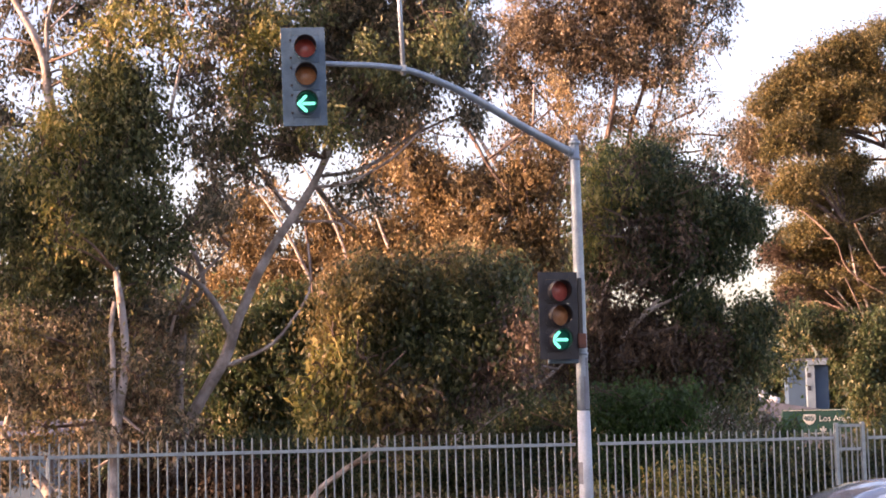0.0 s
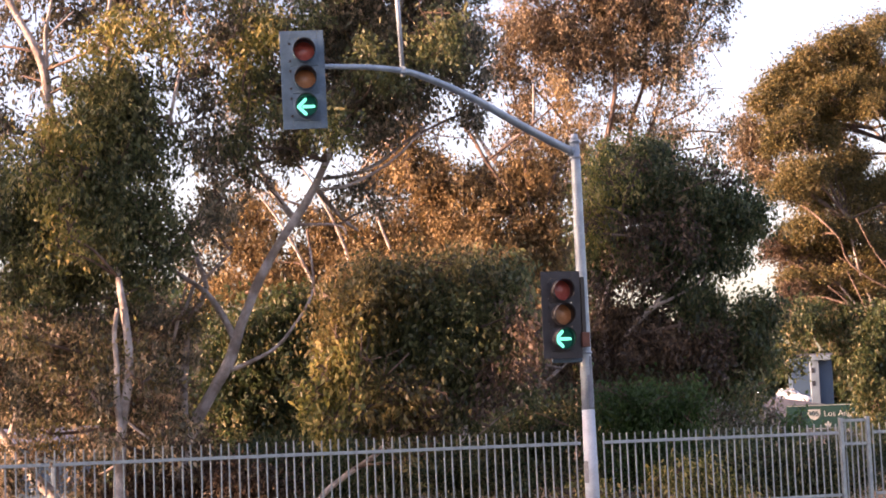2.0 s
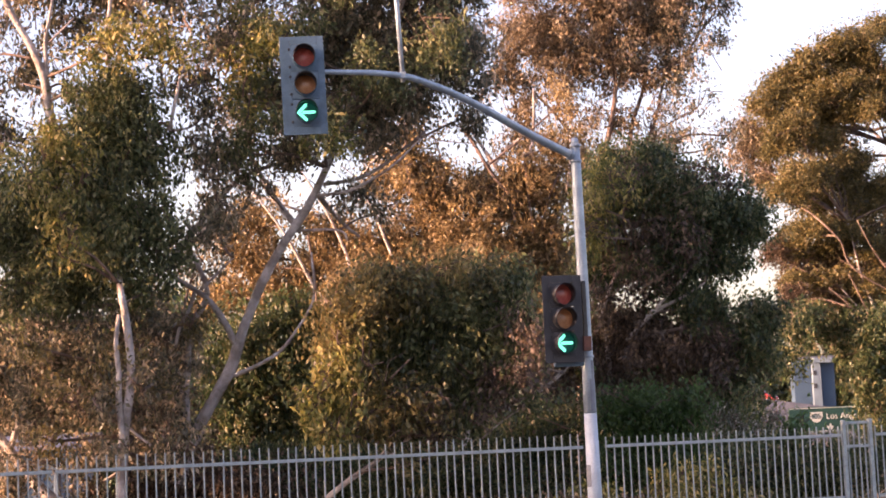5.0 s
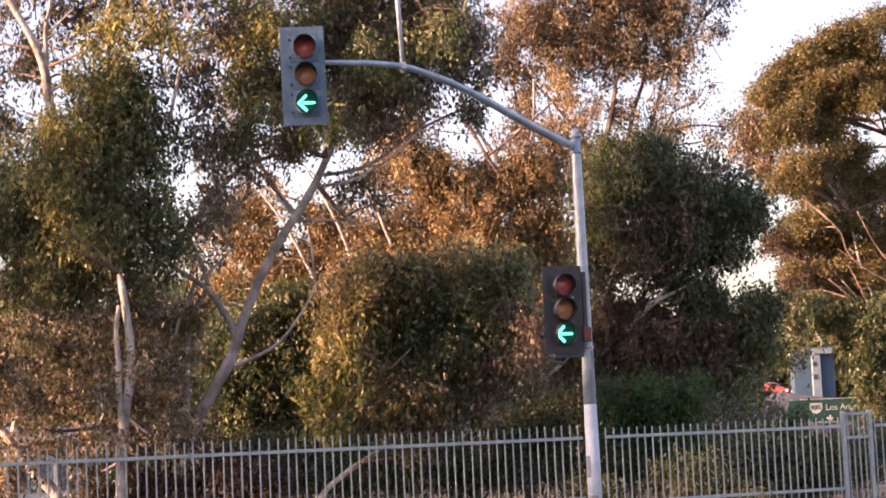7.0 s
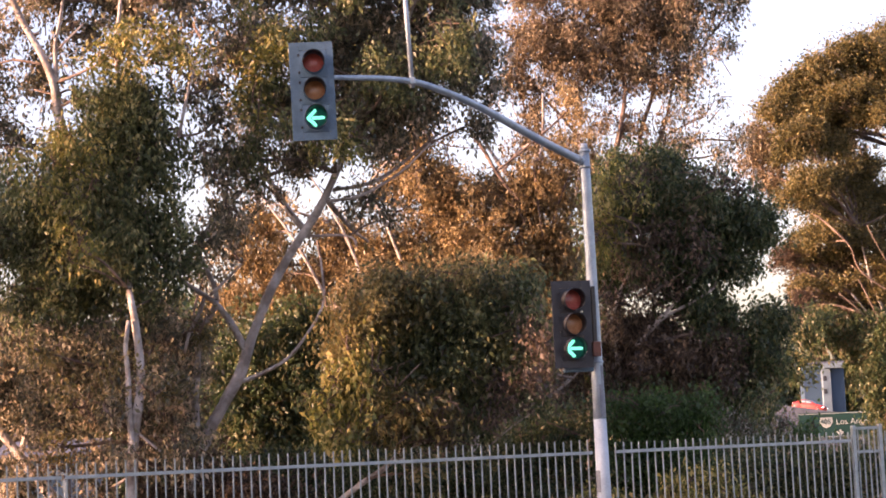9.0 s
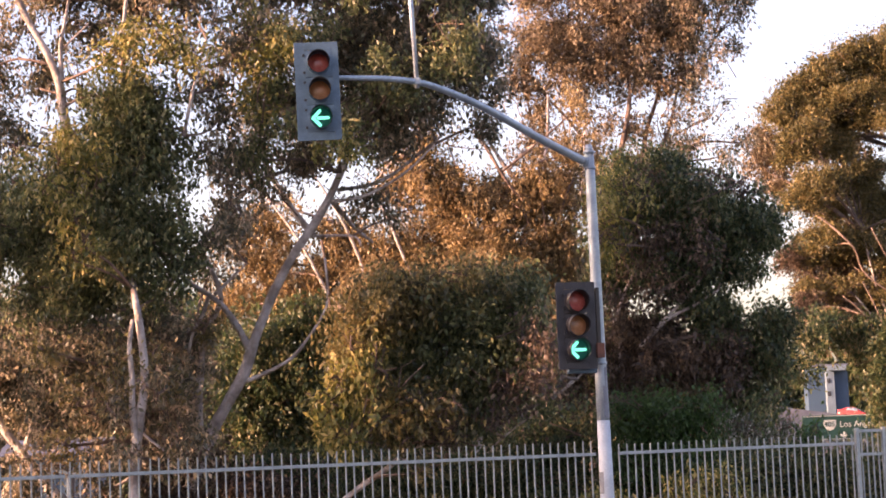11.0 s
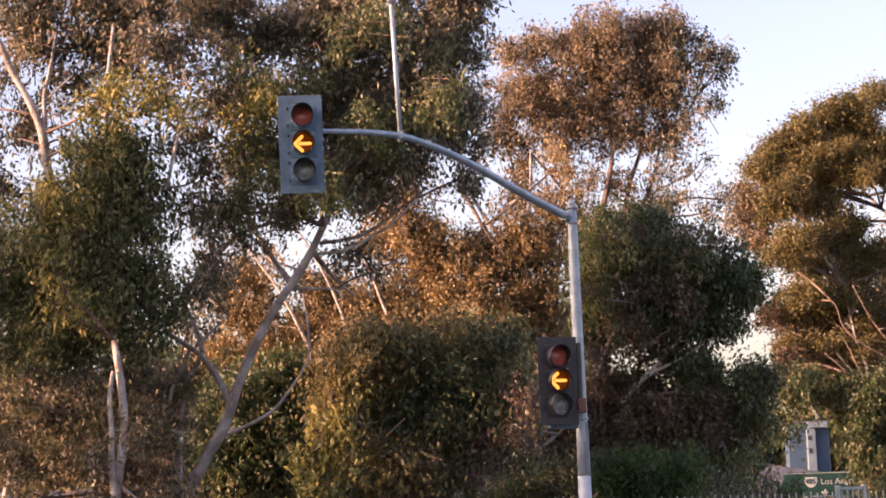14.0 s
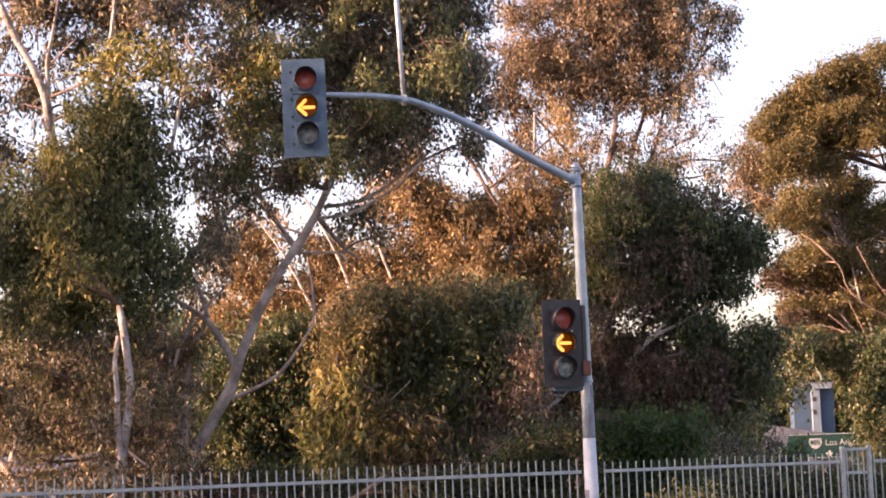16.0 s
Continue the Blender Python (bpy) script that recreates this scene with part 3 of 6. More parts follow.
# ---- cars ----
def car(name, label, paint, length, width, height, hatch, m):
    """A car that drives towards +x in its own space, standing on z = 0."""
    body = empty(name, m, label, "car")
    L, W, H = length, width / 2, height
    belt = H * 0.60
    # stations from nose to tail: x, sill half width, belt half width, belt height, top half width, top height
    if hatch:
        st = [(0.50, 0.62, 0.60, 0.42, 0.50, 0.46), (0.485, 0.84, 0.84, 0.50, 0.72, 0.56), (0.40, 0.95, 0.95, 0.56, 0.80, 0.62), (0.24, 1.0, 0.97, 0.60, 0.80, 0.66),
              (0.16, 1.0, 0.97, 0.605, 0.77, 0.755), (0.07, 1.0, 0.97, 0.61, 0.71, 0.925), (0.01, 1.0, 0.97, 0.61, 0.69, 0.978), (-0.10, 1.0, 0.97, 0.615, 0.685, 0.992),
              (-0.22, 1.0, 0.97, 0.62, 0.67, 0.985), (-0.34, 1.0, 0.97, 0.63, 0.645, 0.962), (-0.40, 0.99, 0.96, 0.64, 0.63, 0.942), (-0.445, 0.97, 0.94, 0.65, 0.66, 0.79),
              (-0.485, 0.93, 0.90, 0.62, 0.75, 0.66), (-0.50, 0.80, 0.80, 0.45, 0.70, 0.48)]
        roof_from, roof_to = 6, 10
    else:
        st = [(0.50, 0.62, 0.60, 0.42, 0.50, 0.46), (0.485, 0.84, 0.84, 0.50, 0.72, 0.56), (0.40, 0.95, 0.95, 0.57, 0.80, 0.63), (0.25, 1.0, 0.97, 0.62, 0.80, 0.68),
              (0.17, 1.0, 0.97, 0.63, 0.76, 0.78), (0.08, 1.0, 0.97, 0.635, 0.70, 0.93), (0.02, 1.0, 0.97, 0.64, 0.67, 0.982), (-0.07, 1.0, 0.97, 0.64, 0.66, 1.0),
              (-0.17, 1.0, 0.97, 0.645, 0.65, 0.985), (-0.25, 1.0, 0.97, 0.65, 0.64, 0.945), (-0.33, 1.0, 0.97, 0.66, 0.70, 0.82), (-0.39, 0.99, 0.96, 0.665, 0.78, 0.715),
              (-0.485, 0.93, 0.92, 0.62, 0.78, 0.68), (-0.50, 0.80, 0.80, 0.45, 0.70, 0.48)]
        roof_from, roof_to = 6, 9

    def ring(s):
        x, ws, wb, hb, wt, ht = s
        x *= L
        half = [(ws * 0.93 * W, 0.20), (ws * W, 0.36), (wb * W, hb * H), (wt * W * 1.0, ht * H - 0.045), (wt * W * 0.90, ht * H - 0.008), (wt * W * 0.5, ht * H + 0.008)]
        pts = [Vector((x, y, z)) for y, z in half] + [Vector((x, 0, ht * H + 0.012))] + [Vector((x, -y, z)) for y, z in half[::-1]]
        return pts
    rings = [ring(s) for s in st]
    bm = bmesh.new()
    vs = [[bm.verts.new(p) for p in r] for r in rings]
    for r, s in zip(vs, vs[1:]):
        for k in range(len(r) - 1):
            fc = bm.faces.new((r[k], r[k + 1], s[k + 1], s[k]))
            fc.smooth = True
        bm.faces.new((r[0], s[0], s[-1], r[-1]))
    bm.faces.new(vs[0])
    bm.faces.new(vs[-1][::-1])
    bmesh.ops.recalc_face_normals(bm, faces=bm.faces[:])
    shell = part("body", bm, paint, body)

    def side_glass(i0, i1, s, f0, f1, f2=None):
        """A pane between two stations on one side, in the height share f0 to f1 of belt to roof edge; its top falls to f2 at the far end."""
        g = bmesh.new()
        a, b = [], []
        for i in np.linspace(i0, i1, 6):
            k = min(int(i), len(st) - 2)
            t = i - k
            p = [rings[k][j].lerp(rings[k + 1][j], t) for j in (2, 3)]
            lo, hi = p[0].lerp(p[1], f0), p[0].lerp(p[1], f1 if f2 is None else f1 + (f2 - f1) * (i - i0) / (i1 - i0))
            a.append(g.verts.new((lo.x, s * (lo.y + 0.018), lo.z)))
            b.append(g.verts.new((hi.x, s * (hi.y + 0.018), hi.z)))
        for k in range(5):
            fc = g.faces.new((a[k], a[k + 1], b[k + 1], b[k]))
            fc.smooth = True
        r = bmesh.ops.extrude_face_region(g, geom=g.faces[:])
        bmesh.ops.translate(g, verts=[v for v in r["geom"] if isinstance(v, bmesh.types.BMVert)], vec=(0, -s * 0.012, 0))
        bmesh.ops.recalc_face_normals(g, faces=g.faces[:])
        return g

    for s in (1, -1):
        part("side_window", side_glass(4.75, 7.0, s, 0.08, 0.97), GLASS_CAR, body)
        part("side_window", side_glass(7.12, 8.6, s, 0.08, 0.96, 0.90), GLASS_CAR, body)
        part("quarter_window", side_glass(8.7, roof_to - 0.1, s, 0.08, 0.88, 0.20), GLASS_CAR, body)
        edge = [rings[k][3] + Vector((0, 0.004, 0.012)) for k in range(roof_from - 1, 9)]
        part("window_trim", tube(bmesh.new(), smooth_path([Vector((p.x, s * (p.y + 0.016), p.z - 0.02)) for p in edge], 2), 0.011, 0.011, 6), TRIM_BLACK, body)
        if hatch:
            pts = [Vector((p.x, s * (p.y - 0.05), p.z + h)) for p, h in zip([rings[k][3] for k in range(6, 10)], (0.02, 0.05, 0.05, 0.02))]
            part("roof_rail", tube(bmesh.new(), smooth_path(pts, 4), 0.018, 0.018, 8), POLE_WHITE, body, "silver roof rail")

    def cross_glass(i0, i1):
        g = bmesh.new()
        rows = []
        for i in np.linspace(i0, i1, 4):
            k = min(int(i), len(st) - 2)
            p = [rings[k][j].lerp(rings[k + 1][j], i - k) for j in range(3, 10)]
            rows.append([g.verts.new((q.x + (0.012 if i0 < 7 else -0.014), q.y * 0.94, q.z + 0.012)) for q in p])
        for a, b in zip(rows, rows[1:]):
            for k in range(len(a) - 1):
                fc = g.faces.new((a[k], a[k + 1], b[k + 1], b[k]))
                fc.smooth = True
        bmesh.ops.recalc_face_normals(g, faces=g.faces[:])
        return g
    part("windscreen", cross_glass(3.3, 5.75), GLASS_CAR, body)
    part("rear_window", cross_glass(roof_to + 0.25, roof_to + (1.7 if hatch else 1.9)), GLASS_DARK, body)
    if hatch:
        p = rings[10][3]
        bm = bmesh.new()
        box(bm, (p.x - 0.10, 0, p.z + 0.004), (0.24, p.y * 1.96, 0.03), 0.012)
        part("spoiler", bm, TRIM_BLACK, body, "black roof spoiler")
    if hatch:
        bm = bmesh.new()
        g0, g1 = rings[6], rings[8]
        v = [bm.verts.new((x, y, z)) for x, y, z in ((g0[4].x - 0.05, -0.46, g0[6].z + 0.018), (g0[4].x - 0.05, 0.46, g0[6].z + 0.018), (rings[7][6].x, 0.46, rings[7][6].z + 0.016),
                                                     (rings[7][6].x, -0.46, rings[7][6].z + 0.016), (g1[6].x, 0.46, g1[6].z + 0.014), (g1[6].x, -0.46, g1[6].z + 0.014))]
        bm.faces.new((v[0], v[1], v[2], v[3]))
        bm.faces.new((v[3], v[2], v[4], v[5]))
        r = bmesh.ops.extrude_face_region(bm, geom=bm.faces[:])
        bmesh.ops.translate(bm, verts=[q for q in r["geom"] if isinstance(q, bmesh.types.BMVert)], vec=(0, 0, -0.012))
        bmesh.ops.recalc_face_normals(bm, faces=bm.faces[:])
        part("sunroof", bm, GLASS_DARK, body, "dark glass sunroof")
    # fin aerial
    q = rings[roof_to - 1][6]
    bm = bmesh.new()
    v = [bm.verts.new(p) for p in ((q.x + 0.10, 0, q.z), (q.x - 0.06, 0.028, q.z - 0.012), (q.x - 0.06, -0.028, q.z - 0.012), (q.x - 0.075, 0, q.z + 0.075), (q.x - 0.035, 0, q.z + 0.078))]
    for t in ((0, 1, 4), (0, 4, 2), (1, 3, 4), (2, 4, 3), (1, 2, 3), (0, 2, 1)):
        bm.faces.new([v[i] for i in t])
    bmesh.ops.bevel(bm, geom=bm.edges[:], offset=0.004, segments=2, affect="EDGES")
    part("fin_aerial", bm, paint, body)
    for s in (1, -1):
        part("headlamp", boxed((0.475 * L, s * 0.68 * W, 0.43 * H), (0.12, 0.36, 0.13), 0.03), SIGN_WHITE, body, "clear headlamp")
        part("tail_lamp", boxed((-0.485 * L, s * 0.74 * W, 0.56 * H), (0.10, 0.36, 0.13), 0.03), TAIL_RED, body, "red tail lamp")
        part("door_mirror", boxed((0.165 * L, s * (W + 0.07), 0.66 * H), (0.13, 0.20, 0.14), 0.04), paint, body)
        for x in (0.30, -0.29):
            bm = bmesh.new()
            mm = Matrix.Translation((x * L, s * (W - 0.10), 0.335)) @ Matrix.Rotation(radians(90), 4, "X")
            lathe(bm, [(0.22, -0.10), (0.31, -0.105), (0.335, -0.08), (0.335, 0.08), (0.31, 0.105), (0.22, 0.10)], 28, mm)
            bmesh.ops.recalc_face_normals(bm, faces=bm.faces[:])
            wheel = part("wheel", bm, RUBBER, body)
            bm = bmesh.new()
            rr = lathe(bm, [(0.225, -0.09), (0.225, 0.09), (0.06, 0.07), (0.01, 0.075)], 20, mm)
            bm.faces.new(rr[-1])
            lathe(bm, [(0.225, -0.09), (0.06, -0.07), (0.01, -0.075)], 20, mm)
            bmesh.ops.recalc_face_normals(bm, faces=bm.faces[:])
            part("rim", bm, STEEL, wheel)
    return body


crossover = car("crossover_car", "white crossover car with roof rails, dark sunroof and black spoiler", CAR_WHITE, 4.7, 1.88, 1.70, True, pose(6, -10, 0))
sedan = car("sedan_car", "silver-white sedan with smooth roof and fin aerial", CAR_SILVER, 4.75, 1.82, 1.39, False, pose(6, -4, 0))


red_car = car("red_car", "small red car with glowing lamps on the far ramp", CAR_RED, 4.4, 1.8, 1.5, False, pose(0, 0, 0))
white_van = car("white_car", "white hatchback on the far ramp", POLE_WHITE, 4.6, 1.9, 1.75, True, pose(0, 0, 0))
LAMP_WHITE = glow("white_head_lamp", (1.0, 0.85, 0.85), 10.0)
LAMP_RED = glow("red_brake_lamp", (1.0, 0.12, 0.10), 4.0)
for o in red_car.children:
    if o.name.startswith("headlamp"):
        o.data.materials[0] = LAMP_WHITE
    if o.name.startswith("tail_lamp"):
        o.data.materials[0] = LAMP_RED


# ---- trees ----
def tree_base(name, xy, label, category):
    return empty(name, pose(xy[0], xy[1], -0.10), label, category, "trees and shrubs behind the fence")


def local(tree, pts):
    return [Vector(p) - tree.matrix_basis.translation for p in pts]


limbs_of = {}


def trunk(tree, pts, r0, r1, bark=BARK):
    limbs_of.setdefault(tree.name, []).extend(smooth_path(local(tree, pts), 3)[2:])
    return part("trunk", tube(bmesh.new(), smooth_path(local(tree, pts), 5), r0, r1, 14, 0.28, True, 0.8), bark, tree)


def branch(tree, pts, r0, r1, bark=BARK):
    limbs_of.setdefault(tree.name, []).extend(smooth_path(local(tree, pts), 2))
    return part("branch", tube(bmesh.new(), smooth_path(local(tree, pts), 4), r0, r1, 8, 0.25), bark, tree)


def stems(tree, top):
    rnd = random.Random(int(abs(tree.matrix_basis.translation.x) * 100))
    for k in range(5):
        w = rnd.uniform(0, 6.28)
        e = Vector((math.cos(w) * 0.5, math.sin(w) * 0.4, max(0.5, top)))
        part("stem", tube(bmesh.new(), [Vector((0, 0, 0)), e * 0.5 + Vector((0, 0, 0.1)), e], 0.03, 0.008, 6, 0.2), BARK_DARK, tree)


crown_seed = [11]


def crown(tree, mat, leaf, density, clumps, ragged=0.30, dome=False):
    """Hanging lance-shaped leaves in small sprays, spread through uneven clumps (x, y, z, half width, half height, fullness).
    dome: the leaves lie in a cushion over the upper side of each clump."""
    crown_seed[0] += 1
    rs = np.random.RandomState(crown_seed[0])
    o = np.array(tree.matrix_basis.translation)
    spots = []
    for x, y, z, rx, rz, full in clumps:
        ry = 0.85 * max(rx, rz)
        # small lumps through the clump, most of them near its skin, then sprays in each lump
        lump = 0.24 if leaf < 0.2 else 0.34
        m = max(2, int((2.4 if leaf < 0.2 else 1.7) * density * full * math.pi * rx * rz / lump ** 2))
        d = rs.normal(size=(m, 3))
        d /= np.linalg.norm(d, axis=1)[:, None]
        r = rs.uniform(0.05, 1.0, m) ** 0.5
        if dome:
            d[:, 2] = np.abs(d[:, 2]) * 1.5 - 0.5
            r = rs.uniform(0.45, 1.0, m) ** 0.5
        r *= 1 + ragged * rs.normal(size=m).clip(-1.5, 1.7)
        hubs = np.array([x, y, z]) - o + d * r[:, None] * np.array([rx, ry, rz])
        k = rs.randint(4, 9, m)
        e = rs.normal(size=(k.sum(), 3)) * np.repeat(lump * rs.uniform(0.3, 0.62, m), k)[:, None] * np.array([1, 1, 0.85])
        spots.append(np.repeat(hubs, k, axis=0) + e)
    spots = np.concatenate(spots)
    per = (rs.randint(7, 17, len(spots)) * (1.6 if 0.105 < leaf < 0.128 else 1.0)).astype(int)
    centre = np.repeat(spots, per, axis=0)
    size = np.repeat(rs.uniform(0.06, 0.17, len(spots)), per)[:, None]
    n = len(centre)
    base = centre + rs.normal(size=(n, 3)) * size * np.array([1.0, 1.0, 1.15])
    lean_to = np.repeat(rs.normal(size=(len(spots), 3)) * 0.45, per, axis=0)
    way = lean_to + rs.normal(size=(n, 3)) * 0.42 + np.array([0, 0, 0.15 if dome else -0.9])
    way /= np.linalg.norm(way, axis=1)[:, None]
    turn = rs.normal(size=(n, 3))
    side = np.cross(way, turn)
    side /= np.linalg.norm(side, axis=1)[:, None] + 1e-9
    face = np.cross(side, way)
    ln = (leaf * rs.uniform(0.5, 1.2, n))[:, None]
    wd = ln * rs.uniform(0.15, 0.27, n)[:, None]
    mid = base + way * ln * 0.42 + face * ln * 0.05
    v = np.stack([base, mid + side * wd, base + way * ln - face * ln * 0.06, mid - side * wd], axis=1).reshape(-1, 3)
    i = np.arange(n)[:, None] * 4
    tri = np.concatenate([i, i + 1, i + 2, i, i + 2, i + 3], axis=1).reshape(-1)
    me = bpy.data.meshes.new("crown")
    me.vertices.add(n * 4)
    me.vertices.foreach_set("co", v.astype(np.float32).ravel())
    me.loops.add(n * 6)
    me.loops.foreach_set("vertex_index", tri.astype(np.int32))
    me.polygons.add(n * 2)
    me.polygons.foreach_set("loop_start", np.arange(0, n * 6, 3, dtype=np.int32))
    me.update(calc_edges=True)
    me.materials.append(mat)
    ob = new("crown", me)
    ob.parent = tree
    # a limb to each clump from the nearest wood below it
    wood = limbs_of.get(tree.name, [])
    for x, y, z, rx, rz, full in clumps:
        hub = Vector((x, y, z - rz * 0.35)) - Vector(o)
        near = [p for p in wood if p.z < hub.z - 0.1]
        if near:
            p = min(near, key=lambda q: (q - hub).length + 0.5 * abs(q.z - hub.z))
            if 0.3 < (p - hub).length < 5.0:
                bend = (p + hub) / 2 + Vector((rs.normal() * 0.15, rs.normal() * 0.15, 0.12 * (hub - p).length * rs.uniform(-0.4, 1)))
                top = hub + Vector((rs.normal() * rx * 0.4, rs.normal() * rx * 0.3, rz * 0.9))
                part("branch", tube(bmesh.new(), smooth_path([p, bend, hub, top], 3), 0.016 + 0.010 * (hub - p).length, 0.008, 7, 0.3), BARK_BROWN, tree)
    # thin twigs that carry the sprays
    bm = bmesh.new()
    k = 0
    for x, y, z, rx, rz, full in clumps:
        hub = Vector((x, y, z - rz * 0.5)) - Vector(o)
        for _ in range(int(3 + 5 * full)):
            root = hub + Vector((rs.normal() * rx * 0.45, rs.normal() * rx * 0.4, rs.uniform(-0.3, 0.9) * rz))
            e = Vector((x, y, z)) - Vector(o) + Vector((rs.normal() * rx * 0.6, rs.normal() * rx * 0.45, rs.uniform(-0.5, 0.9) * rz))
            b = (root + e) / 2 + Vector((rs.normal() * 0.12, rs.normal() * 0.12, 0.1))
            tube(bm, [root, b, e], 0.013, 0.004, 4, 0, False)
    tagged(part("twig", bm, BARK_DARK, tree), kind="stuff")
    return ob


leaning_eucalyptus = tree_base("leaning_eucalyptus", (-4.95, 34.00), "tall eucalyptus with pale leaning trunk and drooping olive leaves", "tree")
trunk(leaning_eucalyptus, [(-5.00, 33.60, -0.10), (-4.97, 33.60, 0.76), (-4.92, 33.60, 1.20), (-4.80, 33.60, 1.64), (-4.61, 33.60, 2.04), (-4.44, 33.60, 2.38), (-4.19, 33.60, 2.80), (-3.96, 33.60, 3.21), (-3.75, 33.60, 3.75), (-3.53, 33.60, 4.30), (-3.25, 33.60, 4.88), (-2.93, 33.60, 5.40), (-2.60, 33.60, 5.87), (-2.28, 33.60, 6.39), (-2.00, 33.60, 6.97), (-1.81, 33.60, 7.48), (-1.39, 33.60, 8.31), (-0.84, 33.60, 9.22), (-0.39, 33.60, 10.25)], 0.140, 0.046)
branch(leaning_eucalyptus, [(-3.83, 33.60, 3.69), (-4.03, 33.60, 4.12), (-4.27, 33.60, 4.48), (-4.52, 33.60, 4.69), (-4.97, 33.60, 5.03), (-5.30, 33.60, 5.65), (-5.56, 33.60, 6.21), (-5.68, 33.60, 6.75)], 0.066, 0.026)
branch(leaning_eucalyptus, [(-4.52, 33.60, 4.68), (-4.63, 33.60, 4.35), (-4.81, 33.60, 4.04), (-4.91, 33.60, 3.66)], 0.040, 0.026)
branch(leaning_eucalyptus, [(-4.42, 33.60, 4.68), (-4.05, 33.60, 5.02), (-3.82, 33.60, 5.23)], 0.030, 0.016)
branch(leaning_eucalyptus, [(-3.93, 33.60, 3.11), (-3.56, 33.60, 3.24), (-3.09, 33.60, 3.48), (-2.78, 33.60, 3.82), (-2.51, 33.60, 4.21), (-2.39, 33.60, 4.56), (-2.42, 33.60, 5.27)], 0.040, 0.018)
branch(leaning_eucalyptus, [(-2.61, 33.60, 5.67), (-1.90, 33.60, 5.64), (-1.76, 33.60, 5.45)], 0.026, 0.020)
branch(leaning_eucalyptus, [(-2.28, 33.60, 6.29), (-1.67, 33.60, 6.36), (-0.94, 33.60, 6.74), (-0.36, 33.60, 7.25)], 0.034, 0.016)
branch(leaning_eucalyptus, [(-2.65, 34.00, 5.74), (-3.16, 34.67, 6.46), (-3.64, 35.33, 7.43), (-3.91, 36.00, 8.65)], 0.071, 0.032)
branch(leaning_eucalyptus, [(-2.17, 34.00, 6.54), (-1.46, 34.33, 6.70), (-0.84, 34.67, 7.13), (-0.20, 35.00, 7.67)], 0.041, 0.021)
branch(leaning_eucalyptus, [(-1.74, 34.00, 7.43), (-1.93, 34.00, 8.54), (-1.81, 34.00, 9.80)], 0.071, 0.031)
branch(leaning_eucalyptus, [(-1.32, 34.00, 8.21), (-0.37, 34.50, 9.24), (0.28, 35.00, 10.21)], 0.061, 0.031)
branch(leaning_eucalyptus, [(-2.28, 34.00, 6.35), (-1.93, 35.00, 5.95), (-1.66, 36.00, 5.79)], 0.051, 0.022)
crown(leaning_eucalyptus, LEAF_GREEN, 0.118, 0.60, [
    (-3.33, 32.50, 8.17, 0.49, 0.68, 0.35),
    (-2.35, 32.50, 7.55, 0.78, 0.49, 0.40),
    (-1.15, 32.50, 8.32, 0.88, 0.68, 0.40),
    (0.05, 32.50, 8.80, 0.58, 0.78, 0.40),
    (-2.62, 32.50, 9.16, 0.68, 0.49, 0.30),
    (-1.32, 32.50, 10.04, 0.97, 0.58, 0.40),
    (-3.37, 32.80, 7.12, 0.59, 0.39, 0.40)])
crown(leaning_eucalyptus, LEAF_YELLOW, 0.118, 0.40, [
    (-3.40, 32.20, 8.12, 0.48, 0.87, 0.35),
    (-1.94, 32.20, 7.19, 0.68, 0.39, 0.50),
    (-2.90, 32.20, 8.80, 0.58, 0.68, 0.50),
    (-3.61, 32.50, 9.29, 0.54, 0.58, 0.35)])
crown(leaning_eucalyptus, LEAF_OLIVE, 0.118, 0.88, [
    (-3.42, 34.00, 9.31, 0.82, 0.76, 0.50),
    (-3.57, 34.00, 8.05, 0.49, 0.61, 0.40),
    (-2.76, 34.00, 8.24, 0.82, 0.82, 0.80),
    (-1.82, 34.00, 9.17, 0.97, 0.92, 1.00),
    (-0.62, 34.00, 9.14, 0.92, 0.97, 1.00),
    (0.30, 34.00, 8.91, 0.66, 0.87, 1.00),
    (-1.32, 34.00, 8.05, 0.76, 0.56, 1.00),
    (0.07, 34.00, 10.18, 0.92, 0.71, 1.00),
    (-1.58, 34.00, 10.64, 1.22, 0.82, 1.00),
    (-3.04, 34.00, 10.47, 0.92, 0.61, 0.70),
    (0.51, 34.00, 11.02, 0.66, 0.61, 1.00),
    (-3.91, 34.00, 7.17, 0.61, 0.46, 0.40),
    (-2.68, 34.00, 7.20, 0.82, 0.41, 0.50)])
crown(leaning_eucalyptus, LEAF_OLIVE, 0.118, 0.88, [
    (-4.13, 34.00, 6.19, 0.41, 0.51, 0.35),
    (-3.20, 34.00, 6.58, 0.61, 0.31, 0.30),
    (-1.86, 34.00, 6.40, 0.51, 0.36, 0.28),
    (-1.20, 34.00, 6.12, 0.41, 0.41, 0.25),
    (-1.43, 34.00, 7.38, 0.61, 0.41, 0.45),
    (0.54, 34.00, 7.80, 0.22, 0.33, 0.80),
    (-0.60, 34.00, 7.98, 0.71, 0.41, 0.50),
    (-4.08, 34.00, 11.13, 1.12, 0.71, 0.80),
    (-0.73, 34.00, 11.58, 1.22, 0.61, 1.00)])

